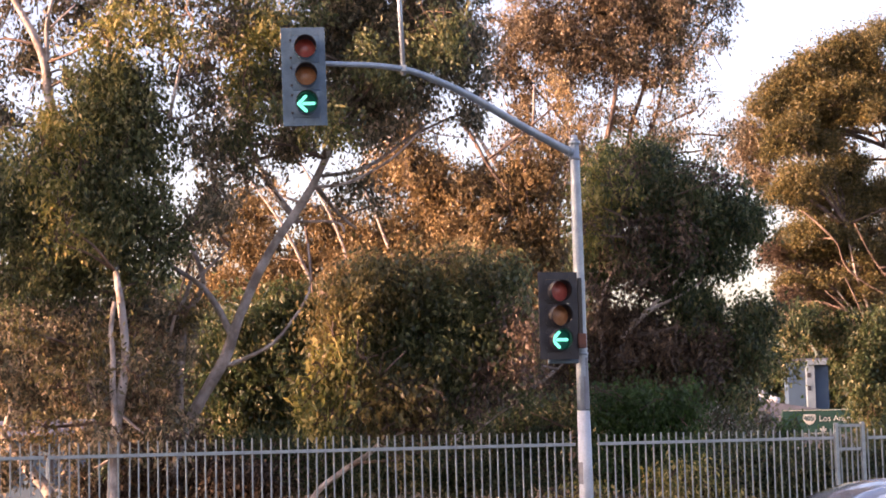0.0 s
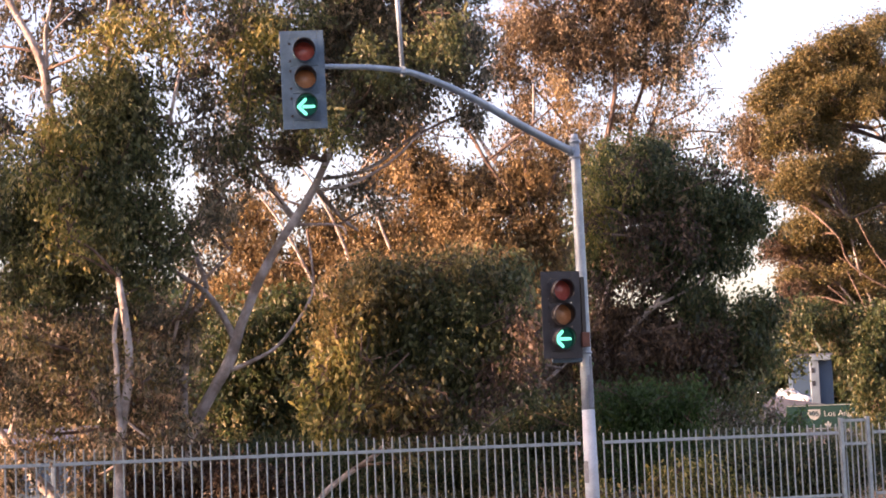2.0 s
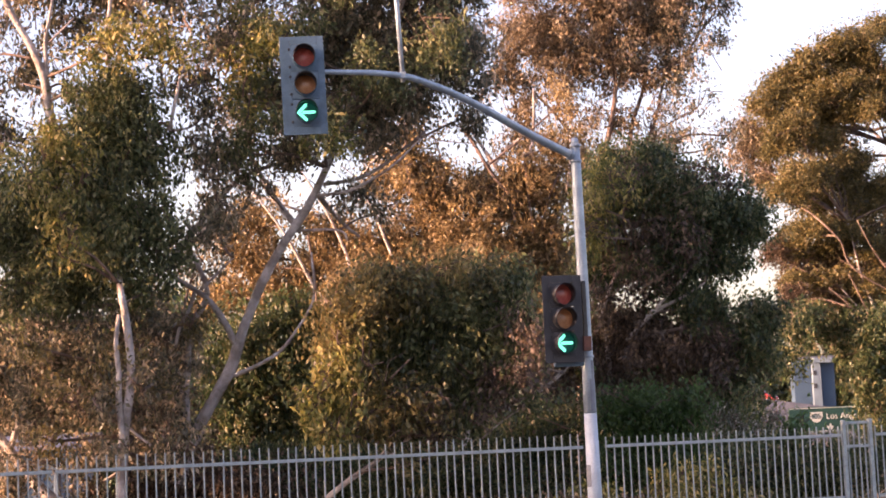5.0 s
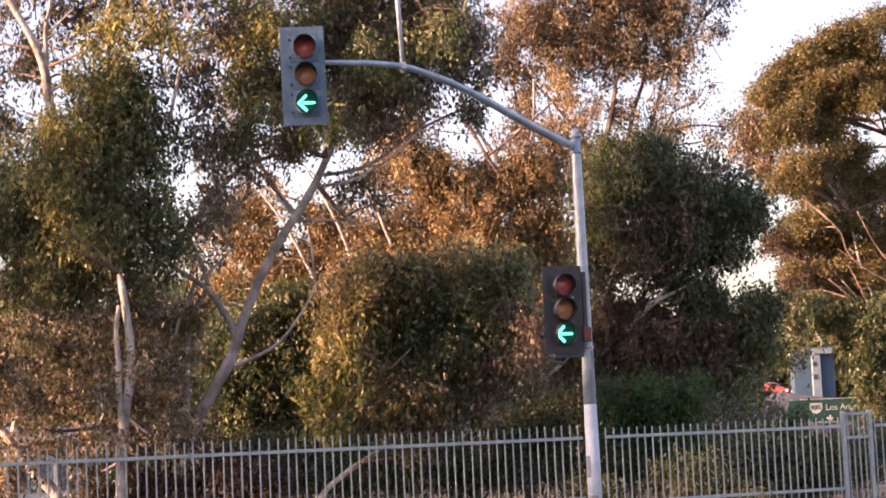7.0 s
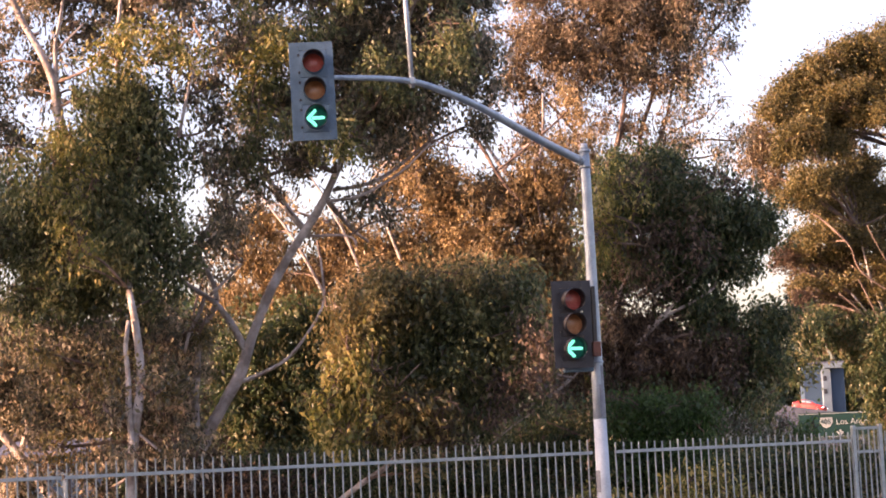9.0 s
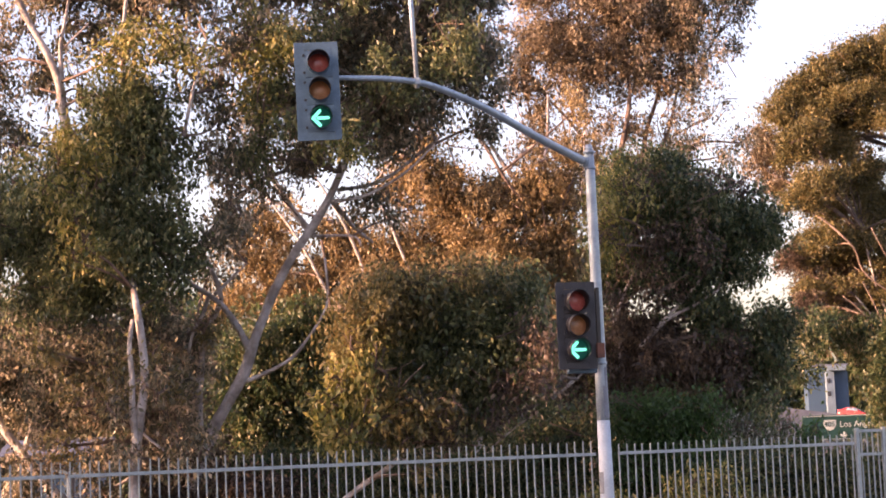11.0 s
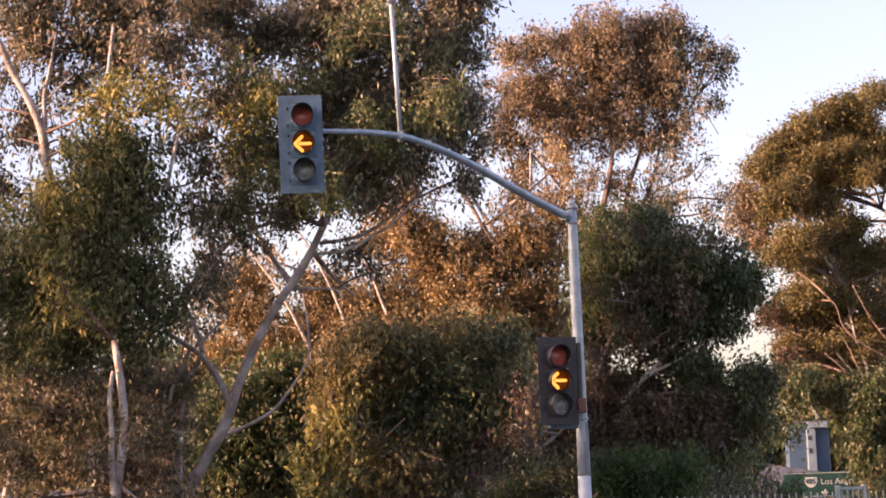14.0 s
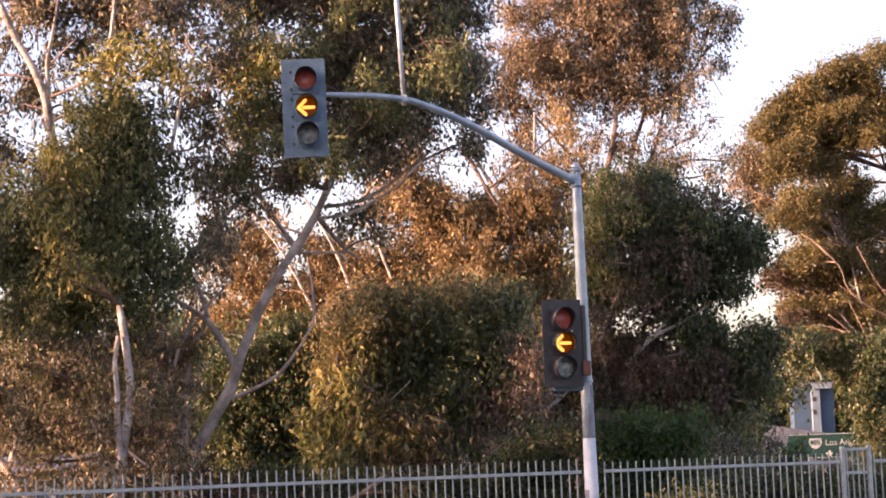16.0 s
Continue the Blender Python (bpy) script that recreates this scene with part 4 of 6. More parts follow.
spreading_eucalyptus = tree_base("spreading_eucalyptus", (-5.61, 32.00), "broad eucalyptus with dense green foliage and yellow tips that stand in for sunlit leaves", "tree")
trunk(spreading_eucalyptus, [(-5.61, 31.40, -0.10), (-5.54, 31.30, 0.86), (-5.51, 31.30, 1.42), (-5.47, 31.30, 2.02), (-5.39, 31.30, 2.58), (-5.31, 31.30, 3.09), (-5.32, 31.30, 3.56), (-5.37, 31.30, 4.03), (-5.44, 31.30, 4.46), (-5.70, 32.40, 5.10), (-6.05, 33.00, 5.87), (-6.33, 33.00, 6.69)], 0.105, 0.045)
branch(spreading_eucalyptus, [(-5.45, 31.20, 1.88), (-5.51, 31.20, 2.63), (-5.50, 31.20, 3.19), (-5.53, 31.20, 3.66), (-5.47, 31.20, 4.12)], 0.060, 0.034)
branch(spreading_eucalyptus, [(-6.30, 31.80, 6.23), (-6.64, 31.80, 7.51), (-6.70, 31.80, 7.86), (-6.77, 31.80, 8.35), (-6.99, 31.80, 8.88), (-7.27, 31.80, 9.41), (-7.57, 31.80, 10.12)], 0.085, 0.055)
branch(spreading_eucalyptus, [(-6.70, 31.80, 8.30), (-6.72, 31.80, 8.89), (-6.63, 31.80, 9.38), (-6.50, 31.80, 10.07)], 0.040, 0.026)
branch(spreading_eucalyptus, [(-6.90, 31.80, 8.72), (-6.67, 31.80, 8.89), (-6.22, 31.80, 9.31)], 0.026, 0.014)
branch(spreading_eucalyptus, [(-5.59, 31.40, 8.46), (-5.60, 31.40, 8.90), (-5.53, 31.40, 9.34), (-5.45, 31.40, 10.02)], 0.036, 0.028)
branch(spreading_eucalyptus, [(-4.60, 31.60, 7.24), (-4.44, 31.60, 7.96), (-4.32, 31.60, 8.40), (-4.17, 31.60, 8.93)], 0.032, 0.020)
branch(spreading_eucalyptus, [(-5.47, 31.50, 2.30), (-5.25, 31.50, 2.10), (-5.02, 31.50, 1.91)], 0.030, 0.016)
branch(spreading_eucalyptus, [(-5.91, 33.00, 5.40), (-6.50, 33.00, 6.52), (-6.88, 33.00, 7.64)], 0.079, 0.069)
branch(spreading_eucalyptus, [(-6.00, 33.00, 6.61), (-5.84, 33.00, 8.13), (-5.87, 33.00, 9.25), (-5.78, 33.00, 10.28)], 0.049, 0.030)
branch(spreading_eucalyptus, [(-5.94, 34.00, 4.48), (-5.17, 34.00, 5.08), (-4.49, 34.00, 5.89), (-3.71, 34.00, 6.70), (-2.88, 34.00, 6.99)], 0.071, 0.031)
branch(spreading_eucalyptus, [(-4.77, 34.00, 3.23), (-4.66, 34.00, 4.04), (-4.35, 34.00, 4.65), (-4.65, 34.00, 5.48)], 0.071, 0.041)
branch(spreading_eucalyptus, [(-4.80, 34.00, 2.01), (-4.80, 34.00, 2.82), (-4.77, 34.00, 3.23)], 0.071, 0.071)
branch(spreading_eucalyptus, [(-5.91, 33.00, 5.40), (-6.70, 33.00, 5.62), (-7.40, 33.00, 6.34)], 0.040, 0.020)
crown(spreading_eucalyptus, LEAF_GREEN, 0.118, 0.92, [
    (-5.61, 32.00, 8.14, 0.59, 0.48, 0.75),
    (-5.25, 32.00, 7.63, 0.56, 0.56, 0.75),
    (-5.97, 32.00, 7.37, 0.56, 0.58, 0.85),
    (-5.40, 32.00, 6.82, 0.69, 0.50, 0.95),
    (-6.42, 32.00, 6.90, 0.56, 0.46, 0.75),
    (-4.81, 32.00, 7.19, 0.40, 0.36, 0.45),
    (-7.00, 32.00, 6.28, 0.56, 0.48, 0.75),
    (-6.05, 32.00, 6.10, 0.67, 0.53, 1.00),
    (-5.19, 32.00, 5.77, 0.58, 0.48, 0.60),
    (-6.87, 32.60, 5.46, 0.76, 0.57, 1.00),
    (-5.69, 32.00, 5.23, 0.77, 0.53, 1.00),
    (-7.62, 32.80, 5.77, 0.49, 0.59, 0.75),
    (-4.79, 32.00, 5.31, 0.43, 0.40, 0.50),
    (-6.50, 32.60, 4.74, 0.98, 0.37, 0.90),
    (-5.22, 32.00, 4.65, 0.56, 0.32, 0.55),
    (-7.59, 33.00, 4.84, 0.49, 0.40, 0.80),
    (-7.45, 32.00, 6.60, 0.36, 0.35, 0.45),
    (-8.25, 33.00, 5.97, 0.59, 1.19, 0.80)])
# front clumps in yellow: the sunlight on them is in the leaf colour
crown(spreading_eucalyptus, LEAF_YELLOW, 0.118, 0.95, [
    (-5.37, 31.00, 8.80, 0.26, 0.24, 0.70),
    (-5.68, 31.00, 8.58, 0.28, 0.19, 0.70),
    (-4.84, 31.00, 8.78, 0.20, 0.17, 0.60),
    (-4.30, 31.00, 8.51, 0.17, 0.24, 0.80),
    (-5.14, 31.00, 8.50, 0.37, 0.17, 0.50),
    (-4.61, 31.00, 8.60, 0.23, 0.17, 0.35),
    (-6.42, 31.00, 7.22, 0.35, 0.24, 0.55),
    (-6.61, 31.00, 6.89, 0.20, 0.26, 0.40),
    (-6.01, 31.00, 6.96, 0.20, 0.20, 0.30),
    (-6.84, 31.00, 6.33, 0.17, 0.14, 0.50),
    (-6.66, 31.00, 6.09, 0.13, 0.14, 0.50),
    (-6.32, 31.00, 5.82, 0.24, 0.35, 0.45),
    (-6.20, 31.00, 5.44, 0.17, 0.26, 0.35),
    (-6.37, 31.00, 5.18, 0.13, 0.17, 0.35),
    (-7.16, 31.00, 7.01, 0.22, 0.26, 0.40)])
crown(spreading_eucalyptus, LEAF_OLIVE, 0.118, 0.80, [
    (-7.20, 32.40, 8.59, 0.51, 0.58, 0.35),
    (-6.54, 32.40, 8.51, 0.21, 0.51, 0.35),
    (-6.64, 32.40, 9.32, 0.39, 0.31, 0.43),
    (-6.15, 32.40, 9.38, 0.49, 0.23, 0.50),
    (-7.49, 32.40, 7.50, 0.24, 0.35, 0.47),
    (-7.43, 32.40, 9.45, 0.33, 0.33, 0.41),
    (-5.25, 32.40, 9.41, 0.39, 0.21, 0.50),
    (-4.61, 32.40, 9.28, 0.41, 0.23, 0.35),
    (-4.77, 32.40, 8.33, 0.21, 0.49, 0.32),
    (-4.24, 32.40, 8.41, 0.35, 0.51, 0.41),
    (-4.14, 32.40, 7.70, 0.35, 0.33, 0.35),
    (-3.83, 32.40, 8.89, 0.39, 0.49, 0.38),
    (-4.25, 32.40, 7.16, 0.37, 0.23, 0.50),
    (-4.00, 32.40, 6.60, 0.41, 0.35, 0.20),
    (-3.78, 32.40, 6.00, 0.35, 0.25, 0.40),
    (-4.28, 32.40, 5.58, 0.43, 0.27, 0.35),
    (-7.02, 32.40, 10.04, 0.87, 0.49, 0.54),
    (-5.83, 32.40, 10.04, 0.87, 0.49, 0.80),
    (-4.45, 32.40, 9.93, 0.87, 0.44, 0.50),
    (-7.01, 32.40, 10.75, 0.97, 0.58, 0.70),
    (-5.41, 32.40, 10.78, 1.07, 0.58, 0.90),
    (-8.03, 32.40, 9.08, 0.39, 0.78, 0.47),
    (-8.06, 32.40, 7.68, 0.39, 0.68, 0.60)])

low_eucalyptus = tree_base("low_eucalyptus", (-7.38, 35.50), "thin-leaved eucalyptus with brownish olive leaves and peeling bark", "tree")
trunk(low_eucalyptus, [(-7.38, 35.50, -0.10), (-7.44, 35.50, 0.82), (-7.86, 35.50, 1.35), (-8.33, 35.50, 1.99), (-8.81, 35.50, 2.74), (-9.03, 35.50, 4.24)], 0.138, 0.064)
branch(low_eucalyptus, [(-5.06, 34.60, 1.44), (-5.03, 34.60, 2.47), (-4.98, 34.60, 3.29), (-4.91, 34.60, 4.12)], 0.060, 0.040)
branch(low_eucalyptus, [(-7.12, 35.00, 0.91), (-6.70, 35.00, 1.23), (-6.02, 35.00, 1.63), (-5.76, 35.00, 2.04)], 0.042, 0.021)
branch(low_eucalyptus, [(-8.33, 35.50, 1.99), (-7.96, 35.50, 3.25), (-7.75, 35.50, 4.21)], 0.064, 0.032)
branch(low_eucalyptus, [(-6.28, 35.00, 2.47), (-5.66, 35.00, 2.14), (-5.14, 35.00, 1.61)], 0.073, 0.073)
crown(low_eucalyptus, LEAF_OLIVE, 0.118, 0.72, [
    (-7.73, 35.50, 4.20, 0.96, 0.69, 0.90),
    (-6.47, 35.50, 4.14, 0.94, 0.66, 0.90),
    (-5.52, 35.50, 3.99, 0.70, 0.77, 0.70),
    (-8.08, 35.50, 3.04, 0.75, 0.60, 0.70),
    (-4.76, 35.50, 5.46, 0.64, 0.38, 0.50),
    (-8.81, 35.50, 3.81, 0.64, 1.60, 1.00),
    (-6.32, 33.00, 3.13, 0.65, 0.65, 0.55),
    (-5.14, 33.00, 2.61, 0.53, 0.63, 0.50),
    (-6.35, 33.00, 1.94, 0.59, 0.28, 0.45),
    (-7.22, 33.00, 3.23, 0.57, 0.61, 0.60),
    (-5.02, 32.00, 3.20, 0.35, 0.63, 0.35),
    (-6.22, 32.00, 2.67, 0.39, 0.46, 0.40),
    (-4.91, 32.00, 2.14, 0.38, 0.35, 0.40),
    (-6.70, 33.00, 3.70, 0.79, 0.49, 0.50),
    (-5.58, 33.50, 4.29, 0.60, 0.40, 0.50),
    (-7.03, 33.50, 2.69, 0.58, 0.44, 0.50),
    (-4.96, 34.00, 3.68, 0.37, 0.61, 0.40),
    (-4.65, 34.00, 4.07, 0.24, 0.41, 0.35),
    (-5.96, 34.50, 2.30, 0.48, 0.41, 0.35),
    (-4.86, 34.50, 2.77, 0.31, 0.62, 0.35)])
# small gold clusters in place of sun flecks on the shaded foliage
crown(low_eucalyptus, LEAF_GOLD, 0.118, 0.60, [
    (-5.84, 31.60, 3.22, 0.19, 0.42, 0.50),
    (-6.51, 31.60, 2.77, 0.28, 0.19, 0.50),
    (-5.26, 31.60, 3.36, 0.15, 0.51, 0.45),
    (-6.66, 31.60, 2.14, 0.19, 0.17, 0.40),
    (-4.75, 31.60, 2.04, 0.28, 0.19, 0.50),
    (-6.98, 31.60, 3.72, 0.23, 0.13, 0.30),
    (-5.06, 31.60, 2.71, 0.19, 0.38, 0.40),
    (-4.50, 33.00, 4.20, 0.24, 0.40, 0.50),
    (-5.87, 31.60, 2.74, 0.21, 0.19, 0.40)])
crown(low_eucalyptus, LEAF_RUST, 0.118, 0.50, [
    (-7.30, 33.50, 1.69, 0.60, 0.22, 0.35),
    (-6.15, 34.00, 3.22, 0.41, 0.61, 0.40),
    (-5.16, 34.50, 3.06, 0.41, 0.83, 0.40),
    (-5.59, 34.50, 1.87, 0.58, 0.31, 0.50),
    (-4.73, 34.50, 1.82, 0.37, 0.35, 0.50),
    (-5.57, 34.00, 3.81, 0.20, 0.51, 0.40)])
crown(low_eucalyptus, LEAF_OLIVE, 0.118, 0.60, [
    (-5.08, 30.90, 2.97, 0.17, 0.37, 0.25),
    (-5.74, 30.90, 2.63, 0.19, 0.28, 0.25),
    (-5.44, 30.90, 1.93, 0.28, 0.15, 0.35),
    (-4.65, 30.90, 1.85, 0.28, 0.17, 0.40),
    (-4.37, 30.90, 1.88, 0.22, 0.15, 0.40)])

round_bush_tree = tree_base("round_bush_tree", (-2.47, 32.00), "low rounded gum tree with hanging green leaves behind the fence", "tree")
trunk(round_bush_tree, [(-2.47, 32.00, -0.10), (-2.30, 32.00, 0.76), (-1.84, 32.00, 1.19), (-1.26, 32.00, 1.57), (-0.75, 32.00, 2.19), (-0.51, 32.00, 3.05), (-0.40, 32.00, 3.81)], 0.056, 0.034)
branch(round_bush_tree, [(-0.98, 32.00, 1.53), (-1.44, 32.00, 2.12), (-1.81, 32.00, 2.89)], 0.038, 0.019)
branch(round_bush_tree, [(-0.87, 32.00, 1.82), (-0.20, 32.00, 2.18), (0.59, 32.00, 3.02)], 0.038, 0.019)
branch(round_bush_tree, [(0.43, 32.20, 2.12), (0.77, 32.20, 2.29), (1.09, 32.20, 2.41), (1.69, 32.20, 2.70), (2.04, 32.20, 3.00)], 0.023, 0.015)
branch(round_bush_tree, [(0.47, 32.40, 1.81), (0.86, 32.40, 2.11), (1.36, 32.40, 2.44), (1.90, 32.40, 2.91)], 0.018, 0.013)
crown(round_bush_tree, LEAF_GREEN, 0.118, 0.99, [
    (-0.39, 32.00, 4.10, 0.96, 0.58, 1.00),
    (0.52, 32.00, 3.94, 0.82, 0.72, 1.00),
    (-1.27, 32.00, 3.69, 0.77, 0.77, 1.00),
    (-0.22, 32.00, 3.23, 1.10, 0.86, 1.00),
    (-1.67, 32.00, 2.98, 0.53, 0.62, 1.00),
    (0.93, 32.00, 3.21, 0.58, 0.82, 0.80),
    (-0.96, 32.00, 2.49, 0.86, 0.48, 1.00),
    (-0.00, 32.00, 2.32, 0.67, 0.43, 0.80),
    (1.10, 32.00, 4.36, 0.48, 0.48, 0.60),
    (-0.92, 32.00, 4.41, 0.48, 0.38, 0.50)])
# yellow leaf colour stands in for direct sun on the bush's left edge
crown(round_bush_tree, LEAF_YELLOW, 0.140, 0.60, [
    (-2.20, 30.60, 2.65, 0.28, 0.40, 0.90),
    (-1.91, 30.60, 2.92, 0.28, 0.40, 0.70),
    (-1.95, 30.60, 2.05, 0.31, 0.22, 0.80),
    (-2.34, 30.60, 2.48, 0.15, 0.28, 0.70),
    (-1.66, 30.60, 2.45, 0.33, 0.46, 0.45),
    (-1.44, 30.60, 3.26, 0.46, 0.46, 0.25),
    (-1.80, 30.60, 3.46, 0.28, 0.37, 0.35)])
# gold leaves likewise for the low sun on its lower face
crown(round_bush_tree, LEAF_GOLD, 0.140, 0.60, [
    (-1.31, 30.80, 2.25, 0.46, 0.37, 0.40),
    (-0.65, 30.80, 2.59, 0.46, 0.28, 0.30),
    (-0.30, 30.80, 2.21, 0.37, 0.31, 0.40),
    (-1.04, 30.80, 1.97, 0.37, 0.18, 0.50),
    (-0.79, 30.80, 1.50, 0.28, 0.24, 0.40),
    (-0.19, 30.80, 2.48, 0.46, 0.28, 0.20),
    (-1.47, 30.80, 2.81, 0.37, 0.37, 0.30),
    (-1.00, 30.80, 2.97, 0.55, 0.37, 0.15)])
crown(round_bush_tree, LEAF_BROWN, 0.118, 0.35, [
    (1.24, 31.20, 3.27, 0.32, 0.62, 0.70),
    (0.75, 31.20, 2.73, 0.47, 0.37, 0.50),
    (-0.31, 31.20, 2.03, 0.56, 0.32, 0.50),
    (0.45, 31.20, 2.18, 0.37, 0.32, 0.40),
    (-0.75, 31.20, 2.51, 0.56, 0.37, 0.40)])
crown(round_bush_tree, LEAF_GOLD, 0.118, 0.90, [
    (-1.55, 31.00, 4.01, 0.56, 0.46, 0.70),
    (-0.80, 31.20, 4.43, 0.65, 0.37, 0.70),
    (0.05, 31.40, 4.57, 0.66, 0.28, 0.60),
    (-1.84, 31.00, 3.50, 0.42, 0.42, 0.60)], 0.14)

russet_eucalyptus = tree_base("russet_eucalyptus", (0.06, 42.00), "reddish-brown eucalyptus thicket with dry rust-coloured leaves", "tree")
trunk(russet_eucalyptus, [(0.06, 42.00, -0.10), (0.09, 42.00, 0.94), (0.38, 42.00, 2.68), (0.94, 42.00, 4.93), (1.48, 42.00, 6.44), (1.57, 42.00, 7.34), (1.14, 42.00, 7.99), (0.65, 42.00, 8.84)], 0.126, 0.038)
branch(russet_eucalyptus, [(0.45, 41.50, 8.80), (0.74, 41.50, 8.34), (0.99, 41.50, 7.85), (1.32, 41.50, 7.30), (1.57, 41.50, 6.66)], 0.050, 0.030, BARK_BROWN)
branch(russet_eucalyptus, [(0.99, 41.50, 7.85), (1.55, 41.50, 8.24), (1.82, 41.50, 8.48)], 0.028, 0.016, BARK_BROWN)
branch(russet_eucalyptus, [(-0.44, 41.50, 8.71), (-0.07, 41.50, 8.48), (0.72, 41.50, 8.37)], 0.014, 0.010, BARK_BROWN)
branch(russet_eucalyptus, [(-1.74, 41.50, 9.34), (-1.15, 41.50, 8.30), (-0.78, 41.50, 7.52)], 0.030, 0.026, BARK_BROWN)
branch(russet_eucalyptus, [(-0.74, 41.50, 9.17), (-0.80, 41.50, 8.28), (-0.72, 41.50, 7.26)], 0.036, 0.030, BARK_BROWN)
branch(russet_eucalyptus, [(1.83, 41.50, 8.04), (1.88, 41.50, 7.15), (1.96, 41.50, 6.26)], 0.030, 0.022, BARK_BROWN)
branch(russet_eucalyptus, [(2.52, 41.50, 7.50), (2.31, 41.50, 7.00), (2.14, 41.50, 6.50)], 0.028, 0.018, BARK_BROWN)
branch(russet_eucalyptus, [(-2.82, 38.50, 6.14), (-2.72, 38.50, 5.32), (-2.70, 38.50, 4.73)], 0.026, 0.018, BARK_BROWN)
branch(russet_eucalyptus, [(1.60, 43.00, 7.34), (2.09, 43.00, 8.51), (2.19, 43.00, 9.83)], 0.052, 0.026)
branch(russet_eucalyptus, [(0.96, 43.00, 5.01), (-0.30, 43.00, 6.34), (-0.73, 43.00, 7.66), (-0.73, 43.00, 9.50)], 0.064, 0.026)
branch(russet_eucalyptus, [(1.14, 42.00, 7.92), (1.47, 42.00, 8.30), (1.86, 42.00, 8.55)], 0.050, 0.025)
branch(russet_eucalyptus, [(0.39, 43.00, 2.70), (-1.77, 43.00, 4.55), (-2.90, 43.00, 6.01), (-3.09, 43.00, 6.40)], 0.064, 0.026)
branch(russet_eucalyptus, [(2.34, 44.00, 6.38), (2.91, 44.00, 7.57), (3.09, 44.00, 9.32)], 0.053, 0.026)
branch(russet_eucalyptus, [(-2.88, 43.00, 7.57), (-2.37, 43.00, 6.91), (-1.96, 43.00, 6.53)], 0.064, 0.039)
branch(russet_eucalyptus, [(-1.81, 41.00, 4.42), (-2.21, 41.00, 6.04), (-2.75, 41.00, 7.24), (-3.29, 41.00, 8.13)], 0.043, 0.018)
branch(russet_eucalyptus, [(-2.78, 41.00, 4.94), (-3.50, 41.00, 6.45), (-4.35, 41.00, 7.65)], 0.043, 0.018)
branch(russet_eucalyptus, [(-1.04, 41.00, 5.52), (-1.46, 41.00, 6.65), (-1.75, 41.00, 7.66), (-1.05, 41.00, 8.39)], 0.037, 0.018)
branch(russet_eucalyptus, [(-2.32, 42.00, 6.79), (-3.83, 42.00, 7.33), (-4.84, 42.00, 7.87)], 0.038, 0.019)
branch(russet_eucalyptus, [(-0.30, 42.00, 5.98), (0.11, 42.00, 7.37), (-0.18, 42.00, 8.73)], 0.038, 0.019)
crown(russet_eucalyptus, LEAF_AMBER, 0.114, 0.66, [
    (-0.27, 42.00, 7.38, 1.13, 0.69, 1.00),
    (1.25, 42.00, 7.34, 1.07, 0.63, 1.00),
    (-1.69, 42.00, 6.14, 1.01, 0.57, 0.90),
    (0.21, 42.00, 6.47, 1.39, 0.88, 1.00),
    (1.89, 42.00, 7.59, 0.76, 0.76, 0.70),
    (2.30, 42.00, 6.43, 0.76, 0.88, 1.00),
    (-2.84, 42.00, 5.91, 0.94, 0.57, 0.80),
    (-4.16, 42.00, 6.19, 0.69, 0.76, 0.70),
    (-3.99, 42.00, 5.17, 1.01, 0.57, 1.00),
    (-0.76, 42.00, 8.29, 0.63, 0.57, 0.40),
    (-2.45, 42.00, 6.54, 0.57, 0.44, 0.60),
    (-5.12, 42.00, 5.32, 0.76, 0.63, 0.70),
    (-1.70, 42.00, 5.63, 1.13, 0.69, 1.00)])
crown(russet_eucalyptus, LEAF_AMBER, 0.114, 0.66, [
    (-1.00, 42.00, 8.94, 0.76, 0.76, 0.50),
    (-1.53, 42.00, 7.92, 0.76, 0.63, 0.45),
    (-0.26, 42.00, 7.76, 0.76, 0.38, 0.60),
    (2.52, 42.00, 7.44, 0.76, 0.63, 0.50),
    (2.80, 42.00, 8.34, 0.63, 0.57, 0.20),
    (3.31, 42.00, 8.19, 0.63, 0.57, 0.18),
    (1.46, 42.00, 5.55, 1.01, 0.76, 1.00),
    (-0.31, 42.00, 5.79, 1.13, 0.57, 1.00),
    (-1.19, 42.00, 6.00, 0.88, 0.57, 1.00),
    (0.96, 42.00, 5.95, 1.13, 0.57, 1.00),
    (1.96, 42.00, 5.54, 0.76, 0.63, 0.80),
    (0.17, 38.00, 5.10, 1.03, 0.46, 0.80),
    (-1.94, 39.00, 5.12, 0.70, 0.53, 0.80)])
crown(russet_eucalyptus, LEAF_AMBER, 0.114, 0.66, [
    (-2.85, 42.00, 5.02, 0.88, 0.63, 1.00),
    (1.93, 42.00, 4.40, 0.76, 1.13, 0.80),
    (-1.03, 42.00, 7.78, 0.44, 0.50, 0.40),
    (2.42, 42.00, 8.34, 0.57, 0.44, 0.25),
    (-4.22, 42.00, 6.96, 0.76, 0.57, 0.60),
    (-4.85, 42.00, 6.59, 0.63, 0.63, 0.60),
    (-2.82, 42.00, 6.67, 0.63, 0.44, 0.50),
    (-3.35, 42.00, 5.66, 0.88, 0.57, 0.70),
    (2.71, 42.00, 9.50, 0.50, 0.57, 0.25)])

